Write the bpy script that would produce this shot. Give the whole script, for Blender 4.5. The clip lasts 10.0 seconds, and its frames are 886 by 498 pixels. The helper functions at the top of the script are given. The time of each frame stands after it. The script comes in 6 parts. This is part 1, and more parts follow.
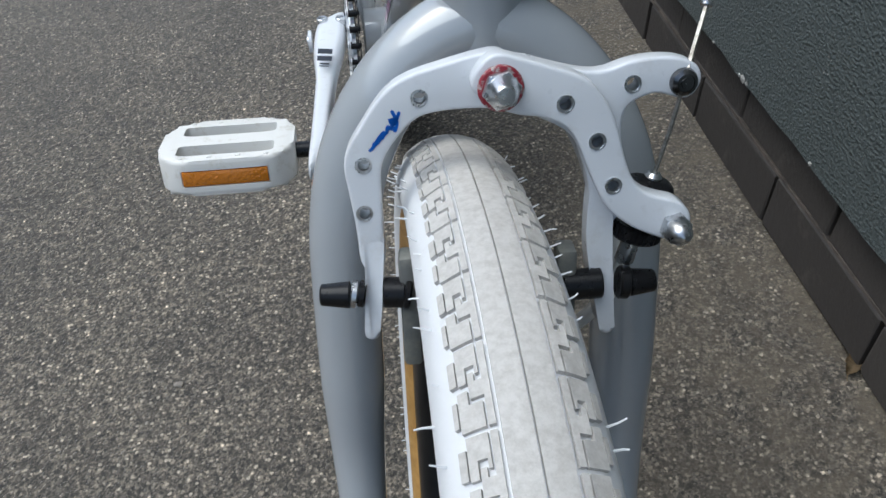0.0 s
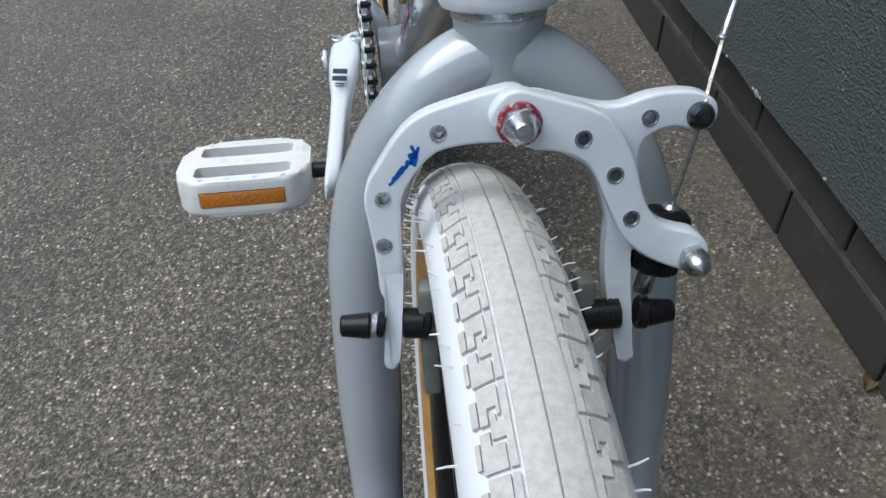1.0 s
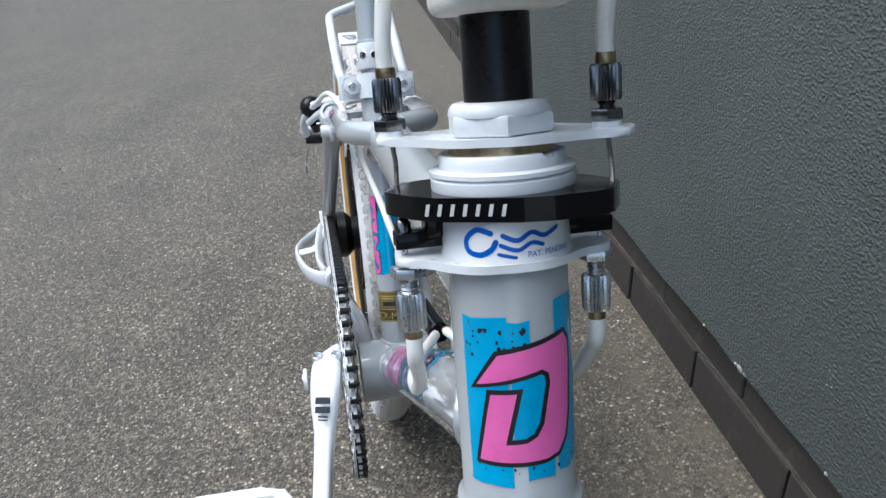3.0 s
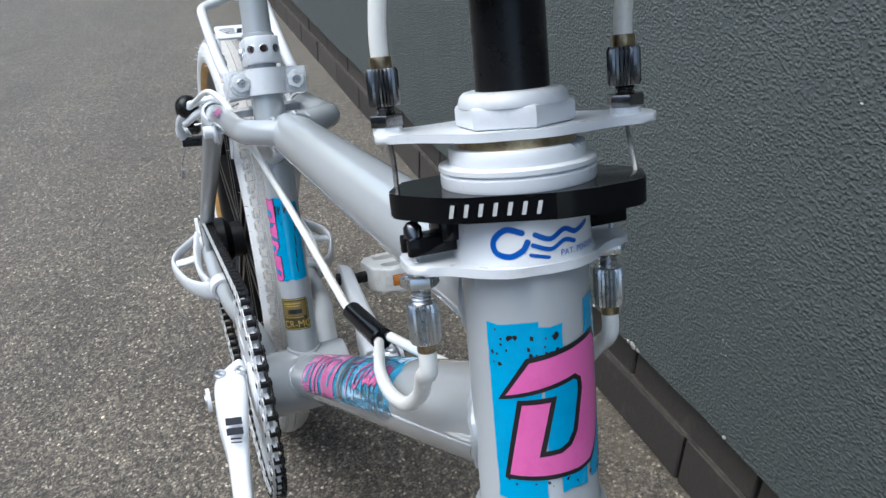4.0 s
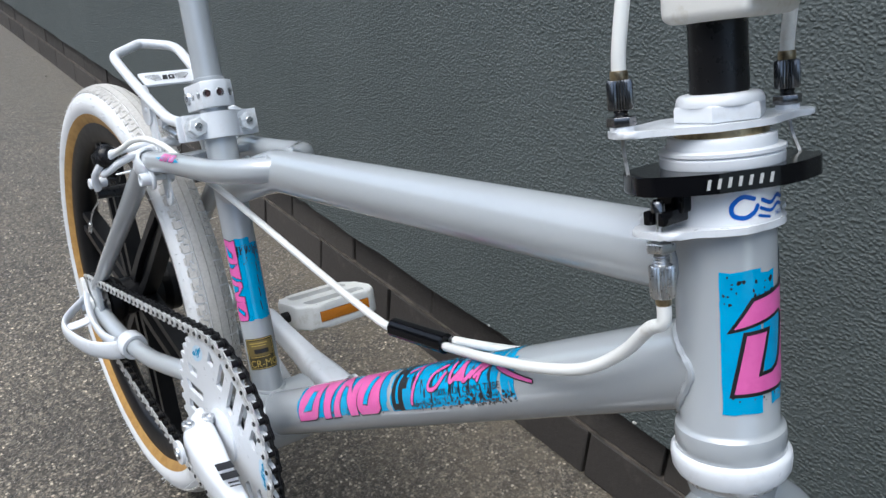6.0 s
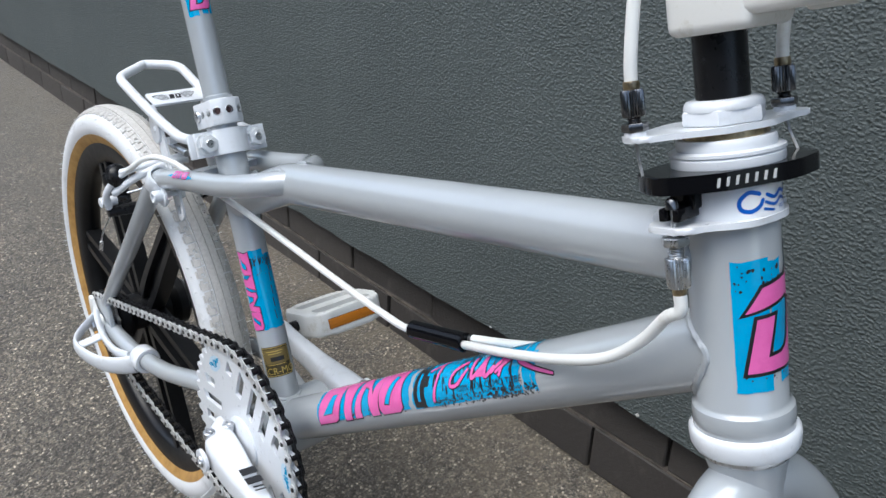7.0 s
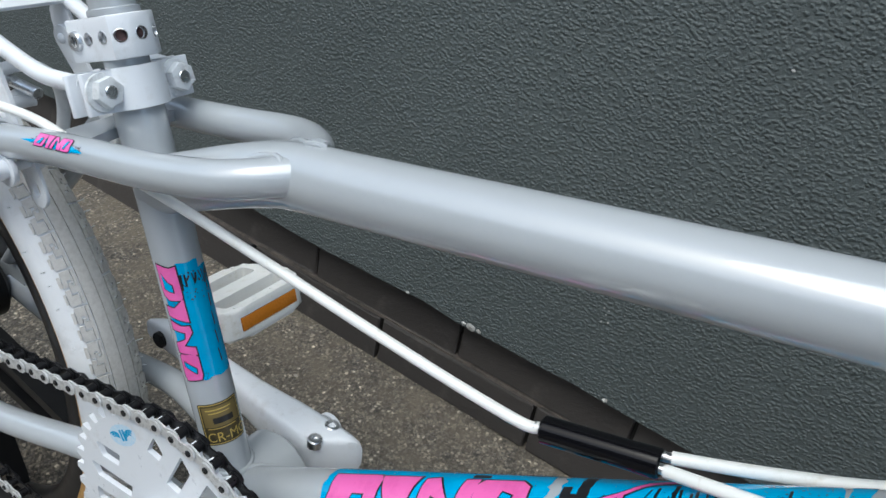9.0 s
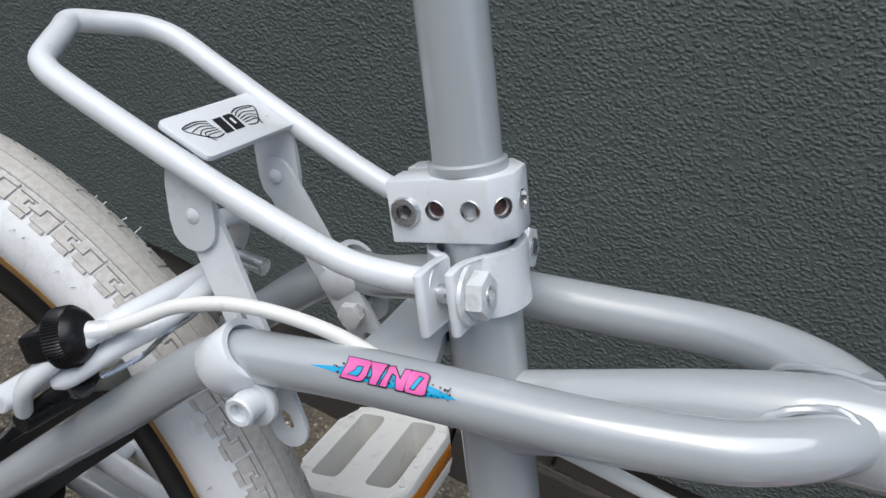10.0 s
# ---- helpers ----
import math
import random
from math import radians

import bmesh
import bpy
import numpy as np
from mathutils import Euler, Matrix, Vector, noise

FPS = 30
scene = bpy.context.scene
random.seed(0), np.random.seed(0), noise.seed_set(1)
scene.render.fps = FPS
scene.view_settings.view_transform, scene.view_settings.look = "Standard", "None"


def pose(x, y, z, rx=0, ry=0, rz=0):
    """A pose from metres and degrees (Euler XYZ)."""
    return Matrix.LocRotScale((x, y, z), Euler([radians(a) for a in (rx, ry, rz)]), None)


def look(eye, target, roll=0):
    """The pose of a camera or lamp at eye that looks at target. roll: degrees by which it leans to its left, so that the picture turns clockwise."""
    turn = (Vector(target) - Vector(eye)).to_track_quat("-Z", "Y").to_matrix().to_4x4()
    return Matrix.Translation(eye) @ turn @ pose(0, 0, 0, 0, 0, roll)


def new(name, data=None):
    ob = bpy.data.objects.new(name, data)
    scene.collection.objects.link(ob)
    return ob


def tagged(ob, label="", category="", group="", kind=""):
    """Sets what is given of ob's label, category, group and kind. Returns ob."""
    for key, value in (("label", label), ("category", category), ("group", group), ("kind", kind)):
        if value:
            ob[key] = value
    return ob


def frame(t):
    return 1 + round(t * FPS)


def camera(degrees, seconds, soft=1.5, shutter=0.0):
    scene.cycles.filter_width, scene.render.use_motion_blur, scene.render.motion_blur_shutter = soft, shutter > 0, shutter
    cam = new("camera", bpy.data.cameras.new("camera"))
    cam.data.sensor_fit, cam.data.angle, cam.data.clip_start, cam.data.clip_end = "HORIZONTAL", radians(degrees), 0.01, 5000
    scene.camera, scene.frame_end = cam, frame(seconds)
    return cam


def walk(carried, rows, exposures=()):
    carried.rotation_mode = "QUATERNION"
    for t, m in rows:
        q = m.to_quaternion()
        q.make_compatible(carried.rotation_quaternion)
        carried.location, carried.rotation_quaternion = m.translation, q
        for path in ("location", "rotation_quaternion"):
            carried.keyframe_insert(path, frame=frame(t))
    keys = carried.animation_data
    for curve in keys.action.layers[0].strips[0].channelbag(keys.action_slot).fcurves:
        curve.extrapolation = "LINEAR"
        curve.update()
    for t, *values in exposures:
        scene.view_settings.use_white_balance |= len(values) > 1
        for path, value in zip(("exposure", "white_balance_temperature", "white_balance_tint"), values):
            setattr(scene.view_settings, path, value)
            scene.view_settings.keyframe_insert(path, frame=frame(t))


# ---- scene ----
cam = camera(58.8, 10.0)
# seconds, eye, target, roll in degrees
PATH = [
    (0, (-0.051, -0.002, 0.622), (0.144, 1.461, -0.727), 0.1),
    (0.5, (-0.052, -0.001, 0.627), (0.127, 1.467, -0.72), -0.3),
    (1, (-0.053, 0.002, 0.63), (0.114, 1.483, -0.704), -0.9),
    (1.5, (-0.059, 0.026, 0.652), (0.135, 1.59, -0.579), -1.1),
    (2, (-0.062, 0.051, 0.684), (0.181, 1.705, -0.415), -0.8),
    (2.5, (-0.058, 0.074, 0.713), (0.217, 1.779, -0.295), -1.0),
    (2.7, (-0.055, 0.083, 0.72), (0.223, 1.8, -0.266), -1.1),
    (3.8, (-0.079, 0.127, 0.722), (0.458, 1.785, -0.259), -0.9),
    (4, (-0.096, 0.129, 0.714), (0.559, 1.735, -0.282), 0.7),
    (4.5, (-0.149, 0.142, 0.712), (0.747, 1.595, -0.33), 2.8),
    (5, (-0.192, 0.165, 0.704), (0.834, 1.54, -0.325), 3.2),
    (5.5, (-0.235, 0.175, 0.71), (0.897, 1.523, -0.24), 4.0),
    (5.7, (-0.243, 0.169, 0.708), (0.918, 1.532, -0.184), 4.6),
    (7, (-0.282, 0.158, 0.717), (0.919, 1.515, -0.127), 2.3),
    (7.5, (-0.269, 0.196, 0.705), (0.97, 1.472, -0.21), 3.9),
    (8, (-0.26, 0.27, 0.691), (1.097, 1.343, -0.311), 7.7),
    (8.5, (-0.253, 0.343, 0.689), (1.188, 1.246, -0.362), 10.5),
    (9, (-0.242, 0.436, 0.675), (1.266, 1.245, -0.36), 11.2),
    (9.2, (-0.231, 0.489, 0.673), (1.296, 1.261, -0.361), 11.7),
    (9.5, (-0.229, 0.589, 0.658), (1.37, 1.28, -0.325), 12.1),
    (9.8, (-0.224, 0.666, 0.642), (1.438, 1.261, -0.298), 13.1),
    (10, (-0.221, 0.706, 0.637), (1.467, 1.239, -0.294), 13.7),
]
walk(cam, [(t, look(eye, target, roll)) for t, eye, target, roll in PATH], [(0.0, 0.32, 6020, 4), (1.0, 0.36, 6020, 4), (1.5, 0.38, 6020, 4), (2.5, 0.78, 6060, 5), (4.5, 0.78, 6100, 5), (5.5, 0.74, 6150, 6), (7.0, 0.71, 6170, 6), (8.0, 0.60, 6150, 4), (9.0, 0.52, 6130, 3), (9.5, 0.52, 6230, 5), (10.0, 0.28, 6380, 7)])

# ---- world and light: a bright overcast day ----
world = bpy.data.worlds.new("sky")
scene.world = world
world.use_nodes = True
wn, wl = world.node_tree.nodes, world.node_tree.links
sky = wn.new("ShaderNodeTexSky")
sky.sky_type, sky.sun_disc = "NISHITA", False
sky.sun_elevation, sky.sun_rotation = radians(58), radians(290)
sky.air_density, sky.dust_density, sky.ozone_density = 1.0, 3.0, 1.5
pale = wn.new("ShaderNodeHueSaturation")
pale.inputs["Saturation"].default_value = 0.85
wl.new(sky.outputs[0], pale.inputs["Color"])
wl.new(pale.outputs[0], wn["Background"].inputs["Color"])
wn["Background"].inputs["Strength"].default_value = 0.15
sun = new("sun", bpy.data.lights.new("sun", "SUN"))
sun.data.energy, sun.data.angle, sun.data.color = 1.35, radians(52), (1.0, 0.995, 0.985)
sun.matrix_world = look((-2.3, 0.1, 5.3), (0, 0.5, 0))

# ---- materials ----


def material(name, color, rough=0.5, metal=0.0, coat=0.0, spec=0.5):
    m = bpy.data.materials.new(name)
    m.use_nodes = True
    b = m.node_tree.nodes["Principled BSDF"]
    b.inputs["Base Color"].default_value = (*color, 1)
    b.inputs["Roughness"].default_value = rough
    b.inputs["Metallic"].default_value = metal
    b.inputs["Coat Weight"].default_value = coat
    b.inputs["Coat Roughness"].default_value = 0.06
    b.inputs["Specular IOR Level"].default_value = spec
    return m


def node(m, kind, **values):
    n = m.node_tree.nodes.new(kind)
    for k, v in values.items():
        n.inputs[k.replace("_", " ")].default_value = v
    return n


def link(m, a, b):
    m.node_tree.links.new(a, b)


def bsdf(m):
    return m.node_tree.nodes["Principled BSDF"]


def coords(m):
    return m.node_tree.nodes.new("ShaderNodeTexCoord").outputs["Object"]


def ramp(m, fac, stops):
    r = m.node_tree.nodes.new("ShaderNodeValToRGB")
    e = r.color_ramp.elements
    while len(e) < len(stops):
        e.new(0.5)
    for el, (p, c) in zip(e, stops):
        el.position, el.color = p, (*c, 1)
    link(m, fac, r.inputs[0])
    return r.outputs[0]


def mix(m, fac, a, b):
    n = m.node_tree.nodes.new("ShaderNodeMix")
    n.data_type = "RGBA"
    for sock, v in ((n.inputs[0], fac), (n.inputs[6], a), (n.inputs[7], b)):
        if isinstance(v, (tuple, float, int)):
            sock.default_value = (*v, 1) if isinstance(v, tuple) else v
        else:
            link(m, v, sock)
    return n.outputs[2]


def noisy(m, scale, detail=4.0, rough=0.6):
    n = node(m, "ShaderNodeTexNoise", Scale=scale, Detail=detail, Roughness=rough)
    link(m, coords(m), n.inputs["Vector"])
    return n.outputs["Fac"]


def bumped(m, height, strength, distance, before=None):
    b = node(m, "ShaderNodeBump", Strength=strength, Distance=distance)
    link(m, height, b.inputs["Height"])
    if before is not None:
        link(m, before, b.inputs["Normal"])
    return b.outputs["Normal"]


def worn(m, base, dirt, scale, lo, hi, rough=None, grain=0.0):
    """Stains of a second colour over the base, fine grain in the gloss."""
    f = noisy(m, scale, 5.0, 0.7)
    link(m, ramp(m, f, [(lo, dirt), (hi, base)]), bsdf(m).inputs["Base Color"])
    if rough:
        r = node(m, "ShaderNodeMapRange", To_Min=rough[0], To_Max=rough[1])
        link(m, noisy(m, scale * 3.0), r.inputs["Value"])
        link(m, r.outputs[0], bsdf(m).inputs["Roughness"])
    if grain:
        link(m, bumped(m, noisy(m, 900.0), grain, 0.0004), bsdf(m).inputs["Normal"])
    return m


GREY = worn(material("pale_grey_paint", (0.44, 0.465, 0.48), 0.4, 0.0, coat=1.0, spec=0.3), (0.412, 0.437, 0.455), (0.388, 0.412, 0.430), 9.0, 0.3, 0.6, (0.34, 0.42))
bsdf(GREY).inputs["Coat IOR"].default_value = 1.85
bsdf(GREY).inputs["Coat Roughness"].default_value = 0.025
WHITE = worn(material("white_enamel", (0.8, 0.81, 0.82), 0.3, coat=0.3), (0.735, 0.757, 0.785), (0.66, 0.67, 0.68), 60.0, 0.30, 0.45, (0.22, 0.38))
PLASTIC = worn(material("ivory_plastic", (0.78, 0.77, 0.72), 0.4), (0.82, 0.81, 0.77), (0.66, 0.63, 0.55), 70.0, 0.28, 0.44, (0.33, 0.5), 0.15)
SHEATH = worn(material("white_cable_sheath", (0.8, 0.8, 0.78), 0.35), (0.80, 0.80, 0.77), (0.62, 0.59, 0.52), 50.0, 0.28, 0.42, (0.28, 0.42))
BLACK = worn(material("black_anodised", (0.008, 0.008, 0.009), 0.25, spec=0.3), (0.008, 0.008, 0.009), (0.030, 0.028, 0.026), 90.0, 0.26, 0.36, (0.2, 0.38))
GLOSS = worn(material("glossy_black", (0.004, 0.004, 0.005), 0.12, spec=0.22), (0.004, 0.004, 0.005), (0.012, 0.012, 0.012), 120.0, 0.25, 0.36, (0.06, 0.14))
CHAIN = worn(material("bright_chain_plate", (0.7, 0.7, 0.7), 0.3, 0.55), (0.80, 0.80, 0.79), (0.45, 0.44, 0.42), 220.0, 0.3, 0.5, (0.25, 0.45))
MAG = worn(material("black_nylon", (0.008, 0.008, 0.009), 0.4, spec=0.28), (0.006, 0.006, 0.007), (0.012, 0.012, 0.012), 30.0, 0.3, 0.6, (0.25, 0.42))
STEEL = worn(material("bright_steel", (0.62, 0.63, 0.64), 0.25, 1.0), (0.66, 0.67, 0.68), (0.42, 0.42, 0.42), 120.0, 0.3, 0.5, (0.18, 0.4))
WIRE = worn(material("dull_steel_wire", (0.3, 0.29, 0.27), 0.4, 0.8), (0.34, 0.33, 0.31), (0.16, 0.15, 0.13), 300.0, 0.35, 0.55)
DARKSTEEL = worn(material("dark_chrome", (0.10, 0.10, 0.105), 0.28, 1.0), (0.22, 0.22, 0.225), (0.07, 0.07, 0.07), 160.0, 0.3, 0.55, (0.14, 0.3))
BRASS = worn(material("dull_brass", (0.42, 0.33, 0.2), 0.35, 1.0), (0.45, 0.36, 0.22), (0.20, 0.16, 0.11), 150.0, 0.35, 0.55)
ZINC = worn(material("pale_zinc", (0.70, 0.72, 0.73), 0.32, 0.15), (0.74, 0.76, 0.77), (0.50, 0.51, 0.51), 140.0, 0.3, 0.5, (0.28, 0.42))
RUST = worn(material("rusty_hole", (0.12, 0.05, 0.04), 0.7), (0.16, 0.08, 0.07), (0.05, 0.03, 0.03), 300.0, 0.35, 0.6)
TREAD = worn(material("grey_white_tread", (0.5, 0.49, 0.47), 0.7), (0.58, 0.56, 0.53), (0.46, 0.44, 0.41), 330.0, 0.34, 0.60, (0.55, 0.8), 0.4)
SIDEWALL = worn(material("white_rubber", (0.74, 0.75, 0.76), 0.55), (0.76, 0.77, 0.78), (0.60, 0.60, 0.60), 40.0, 0.28, 0.45, (0.45, 0.65), 0.2)
AMBER = worn(material("amber_skinwall", (0.45, 0.25, 0.07), 0.5), (0.50, 0.29, 0.09), (0.36, 0.19, 0.05), 60.0, 0.35, 0.6)
RED = worn(material("worn_red_ring", (0.25, 0.02, 0.03), 0.5), (0.28, 0.02, 0.035), (0.45, 0.40, 0.38), 500.0, 0.40, 0.46)
ORANGE = material("orange_reflector", (0.62, 0.20, 0.01), 0.18, coat=0.8)
FILM_GREY = material("pale_grey_print", (0.55, 0.55, 0.54), 0.5)
PAD = worn(material("grey_brake_rubber", (0.12, 0.125, 0.12), 0.5), (0.13, 0.135, 0.13), (0.22, 0.22, 0.19), 60.0, 0.35, 0.6)


def reflector_grid():
    m = ORANGE
    v = m.node_tree.nodes.new("ShaderNodeTexVoronoi")
    v.inputs["Scale"].default_value = 420.0
    link(m, coords(m), v.inputs["Vector"])
    link(m, bumped(m, v.outputs["Distance"], 0.6, 0.001), bsdf(m).inputs["Normal"])


reflector_grid()


def asphalt_material():
    m = material("weathered_asphalt", (0.1, 0.095, 0.088), 0.75, spec=0.6)
    c = coords(m)
    v = node(m, "ShaderNodeTexVoronoi", Scale=185.0)
    v2 = node(m, "ShaderNodeTexVoronoi", Scale=430.0)
    warp = node(m, "ShaderNodeTexNoise", Scale=260.0, Detail=3.0)
    link(m, c, warp.inputs["Vector"])
    bent = m.node_tree.nodes.new("ShaderNodeVectorMath")
    bent.operation = "MULTIPLY_ADD"
    bent.inputs[1].default_value = (0.004, 0.004, 0.004)
    link(m, warp.outputs["Color"], bent.inputs[0])
    link(m, c, bent.inputs[2])
    link(m, bent.outputs[0], v.inputs["Vector"])
    link(m, bent.outputs[0], v2.inputs["Vector"])
    stone = ramp(m, v.outputs["Color"], [(0.22, (0.045, 0.040, 0.032)), (0.42, (0.095, 0.085, 0.070)), (0.58, (0.160, 0.143, 0.118)), (0.70, (0.27, 0.238, 0.192)), (0.82, (0.48, 0.43, 0.355))])
    grit = ramp(m, v2.outputs["Color"], [(0.2, (0.028, 0.025, 0.020)), (0.52, (0.088, 0.077, 0.062)), (0.80, (0.18, 0.160, 0.131))])
    chip = node(m, "ShaderNodeMapRange", From_Min=0.42, From_Max=0.28)
    link(m, v.outputs["Distance"], chip.inputs["Value"])
    base = mix(m, chip.outputs[0], grit, stone)
    bsdf(m).inputs["Sheen Weight"].default_value = 0.55
    bsdf(m).inputs["Sheen Roughness"].default_value = 0.35
    bsdf(m).inputs["Sheen Tint"].default_value = (0.95, 0.92, 0.87, 1)
    big = noisy(m, 5.0, 6.0, 0.65)
    broad = ramp(m, big, [(0.32, (0.72, 0.71, 0.70)), (0.62, (1.1, 1.08, 1.05))])
    mottle = ramp(m, noisy(m, 125.0, 4.0, 0.7), [(0.34, (0.34, 0.33, 0.31)), (0.50, (0.88, 0.87, 0.85)), (0.66, (2.1, 2.02, 1.90))])
    both_tones = m.node_tree.nodes.new("ShaderNodeMix")
    both_tones.data_type, both_tones.blend_type = "RGBA", "MULTIPLY"
    both_tones.inputs[0].default_value = 1.0
    link(m, broad, both_tones.inputs[6])
    link(m, mottle, both_tones.inputs[7])
    tone = both_tones.outputs[2]
    mul = m.node_tree.nodes.new("ShaderNodeMix")
    mul.data_type, mul.blend_type = "RGBA", "MULTIPLY"
    mul.inputs[0].default_value = 1.0
    link(m, base, mul.inputs[6])
    link(m, tone, mul.inputs[7])
    # silt and moss washed up in patches along the foot of the wall
    sep = m.node_tree.nodes.new("ShaderNodeSeparateXYZ")
    link(m, c, sep.inputs[0])
    strip = node(m, "ShaderNodeMapRange", From_Min=0.05, From_Max=0.42)
    link(m, sep.outputs[0], strip.inputs["Value"])
    patch_ = node(m, "ShaderNodeMapRange", From_Min=0.38, From_Max=0.62)
    link(m, noisy(m, 22.0, 6.0, 0.7), patch_.inputs["Value"])
    both = m.node_tree.nodes.new("ShaderNodeMath")
    both.operation = "MULTIPLY"
    link(m, strip.outputs[0], both.inputs[0])
    link(m, patch_.outputs[0], both.inputs[1])
    link(m, mix(m, both.outputs[0], mul.outputs[2], (0.118, 0.096, 0.066)), bsdf(m).inputs["Base Color"])
    n1 = bumped(m, chip.outputs[0], 0.5, 0.0012)
    n2 = bumped(m, noisy(m, 260.0, 5.0), 0.6, 0.0018, n1)
    link(m, n2, bsdf(m).inputs["Normal"])
    return m


def wall_material():
    m = material("dark_textured_render", (0.055, 0.062, 0.062), 0.62)
    f = noisy(m, 4.0, 5.0)
    link(m, ramp(m, f, [(0.3, (0.071, 0.084, 0.082)), (0.7, (0.089, 0.104, 0.101))]), bsdf(m).inputs["Base Color"])
    # trowelled grains: rounded lumps of a few millimetres with pits between them
    c = coords(m)
    warp = node(m, "ShaderNodeTexNoise", Scale=120.0, Detail=3.0, Roughness=0.6)
    link(m, c, warp.inputs["Vector"])
    bent = m.node_tree.nodes.new("ShaderNodeVectorMath")
    bent.operation = "MULTIPLY_ADD"
    bent.inputs[1].default_value = (0.005, 0.006, 0.004)
    flat = m.node_tree.nodes.new("ShaderNodeVectorMath")
    flat.operation = "MULTIPLY"
    flat.inputs[1].default_value = (1.0, 0.82, 1.05)
    link(m, c, flat.inputs[0])
    link(m, warp.outputs["Color"], bent.inputs[0])
    link(m, flat.outputs[0], bent.inputs[2])
    grain = node(m, "ShaderNodeTexVoronoi", Scale=310.0)
    grain.feature = "SMOOTH_F1"
    grain.inputs["Smoothness"].default_value = 0.5
    link(m, bent.outputs[0], grain.inputs["Vector"])
    lump = node(m, "ShaderNodeMapRange", From_Min=0.62, From_Max=0.10)
    link(m, grain.outputs["Distance"], lump.inputs["Value"])
    swell = node(m, "ShaderNodeTexNoise", Scale=80.0, Detail=4.0, Roughness=0.6)
    link(m, c, swell.inputs["Vector"])
    fine = node(m, "ShaderNodeTexNoise", Scale=620.0, Detail=3.0, Roughness=0.6)
    link(m, c, fine.inputs["Vector"])
    n1 = bumped(m, lump.outputs[0], 1.0, 0.0011)
    n2 = bumped(m, swell.outputs["Fac"], 0.7, 0.0020, n1)
    n3 = bumped(m, fine.outputs["Fac"], 0.7, 0.0009, n2)
    link(m, n3, bsdf(m).inputs["Normal"])
    return m


def brick_material():
    m = material("dark_brown_brick", (0.05, 0.045, 0.042), 0.7)
    info = m.node_tree.nodes.new("ShaderNodeObjectInfo")
    tone = ramp(m, info.outputs["Random"], [(0.0, (0.046, 0.040, 0.036)), (1.0, (0.072, 0.063, 0.056))])
    dust = node(m, "ShaderNodeMapRange", From_Min=0.55, From_Max=0.75)
    link(m, noisy(m, 30.0, 6.0, 0.7), dust.inputs["Value"])
    link(m, mix(m, dust.outputs[0], tone, (0.085, 0.076, 0.066)), bsdf(m).inputs["Base Color"])
    link(m, bumped(m, noisy(m, 180.0, 5.0), 0.6, 0.002), bsdf(m).inputs["Normal"])
    return m


ASPHALT, RENDER, BRICK = asphalt_material(), wall_material(), brick_material()
LEDGE = worn(material("dusty_mortar", (0.12, 0.10, 0.085), 0.9), (0.13, 0.108, 0.090), (0.06, 0.052, 0.045), 40.0, 0.35, 0.6, None, 0.4)
# grey of the unseen wall that is added for reflections
REFLECTED_GREY = worn(material("grey_reflected_wall", (0.2, 0.2, 0.19), 0.8), (0.20, 0.20, 0.19), (0.15, 0.15, 0.14), 2.0, 0.35, 0.6, None, 0.3)
# plinth mortar, its colour taken near black for the deep shade in the joints
SHADE_MORTAR = worn(material("shade_dark_mortar", (0.08, 0.074, 0.066), 0.9), (0.020, 0.018, 0.016), (0.010, 0.009, 0.008), 60.0, 0.35, 0.6, None, 0.4)

# ---- mesh helpers ----
UP = Vector((0, 0, 1))


def part(name, bm, mat, parent=None, label="", smooth=True):
    me = bpy.data.meshes.new(name)
    bmesh.ops.recalc_face_normals(bm, faces=bm.faces[:])
    bm.to_mesh(me)
    bm.free()
    mats = mat if isinstance(mat, (list, tuple)) else [mat]
    for m in mats:
        me.materials.append(m)
    if smooth:
        me.shade_smooth()
        me.set_sharp_from_angle(angle=radians(38))
    ob = new(name, me)
    if parent is not None:
        ob.parent = parent
        tagged(ob, label)
    return ob


def frame_at(p, z, x=(1, 0, 0)):
    """A pose at p whose z axis points along z and whose x axis is as near to x as can be."""
    z = Vector(z).normalized()
    x = Vector(x)
    x = (x - z * x.dot(z)).normalized()
    y = z.cross(x)
    m = Matrix((x, y, z)).transposed().to_4x4()
    m.translation = Vector(p)
    return m


def smooth_path(pts, n=6):
    """Catmull-Rom through the points."""
    pts = [Vector(p) for p in pts]
    out = []
    for i in range(len(pts) - 1):
        a, b, c, d = pts[max(i - 1, 0)], pts[i], pts[i + 1], pts[min(i + 2, len(pts) - 1)]
        for k in range(n):
            t = k / n
            out.append(0.5 * (2 * b + (c - a) * t + (2 * a - 5 * b + 4 * c - d) * t * t + (3 * b - a - 3 * c + d) * t ** 3))
    out.append(pts[-1])
    return out


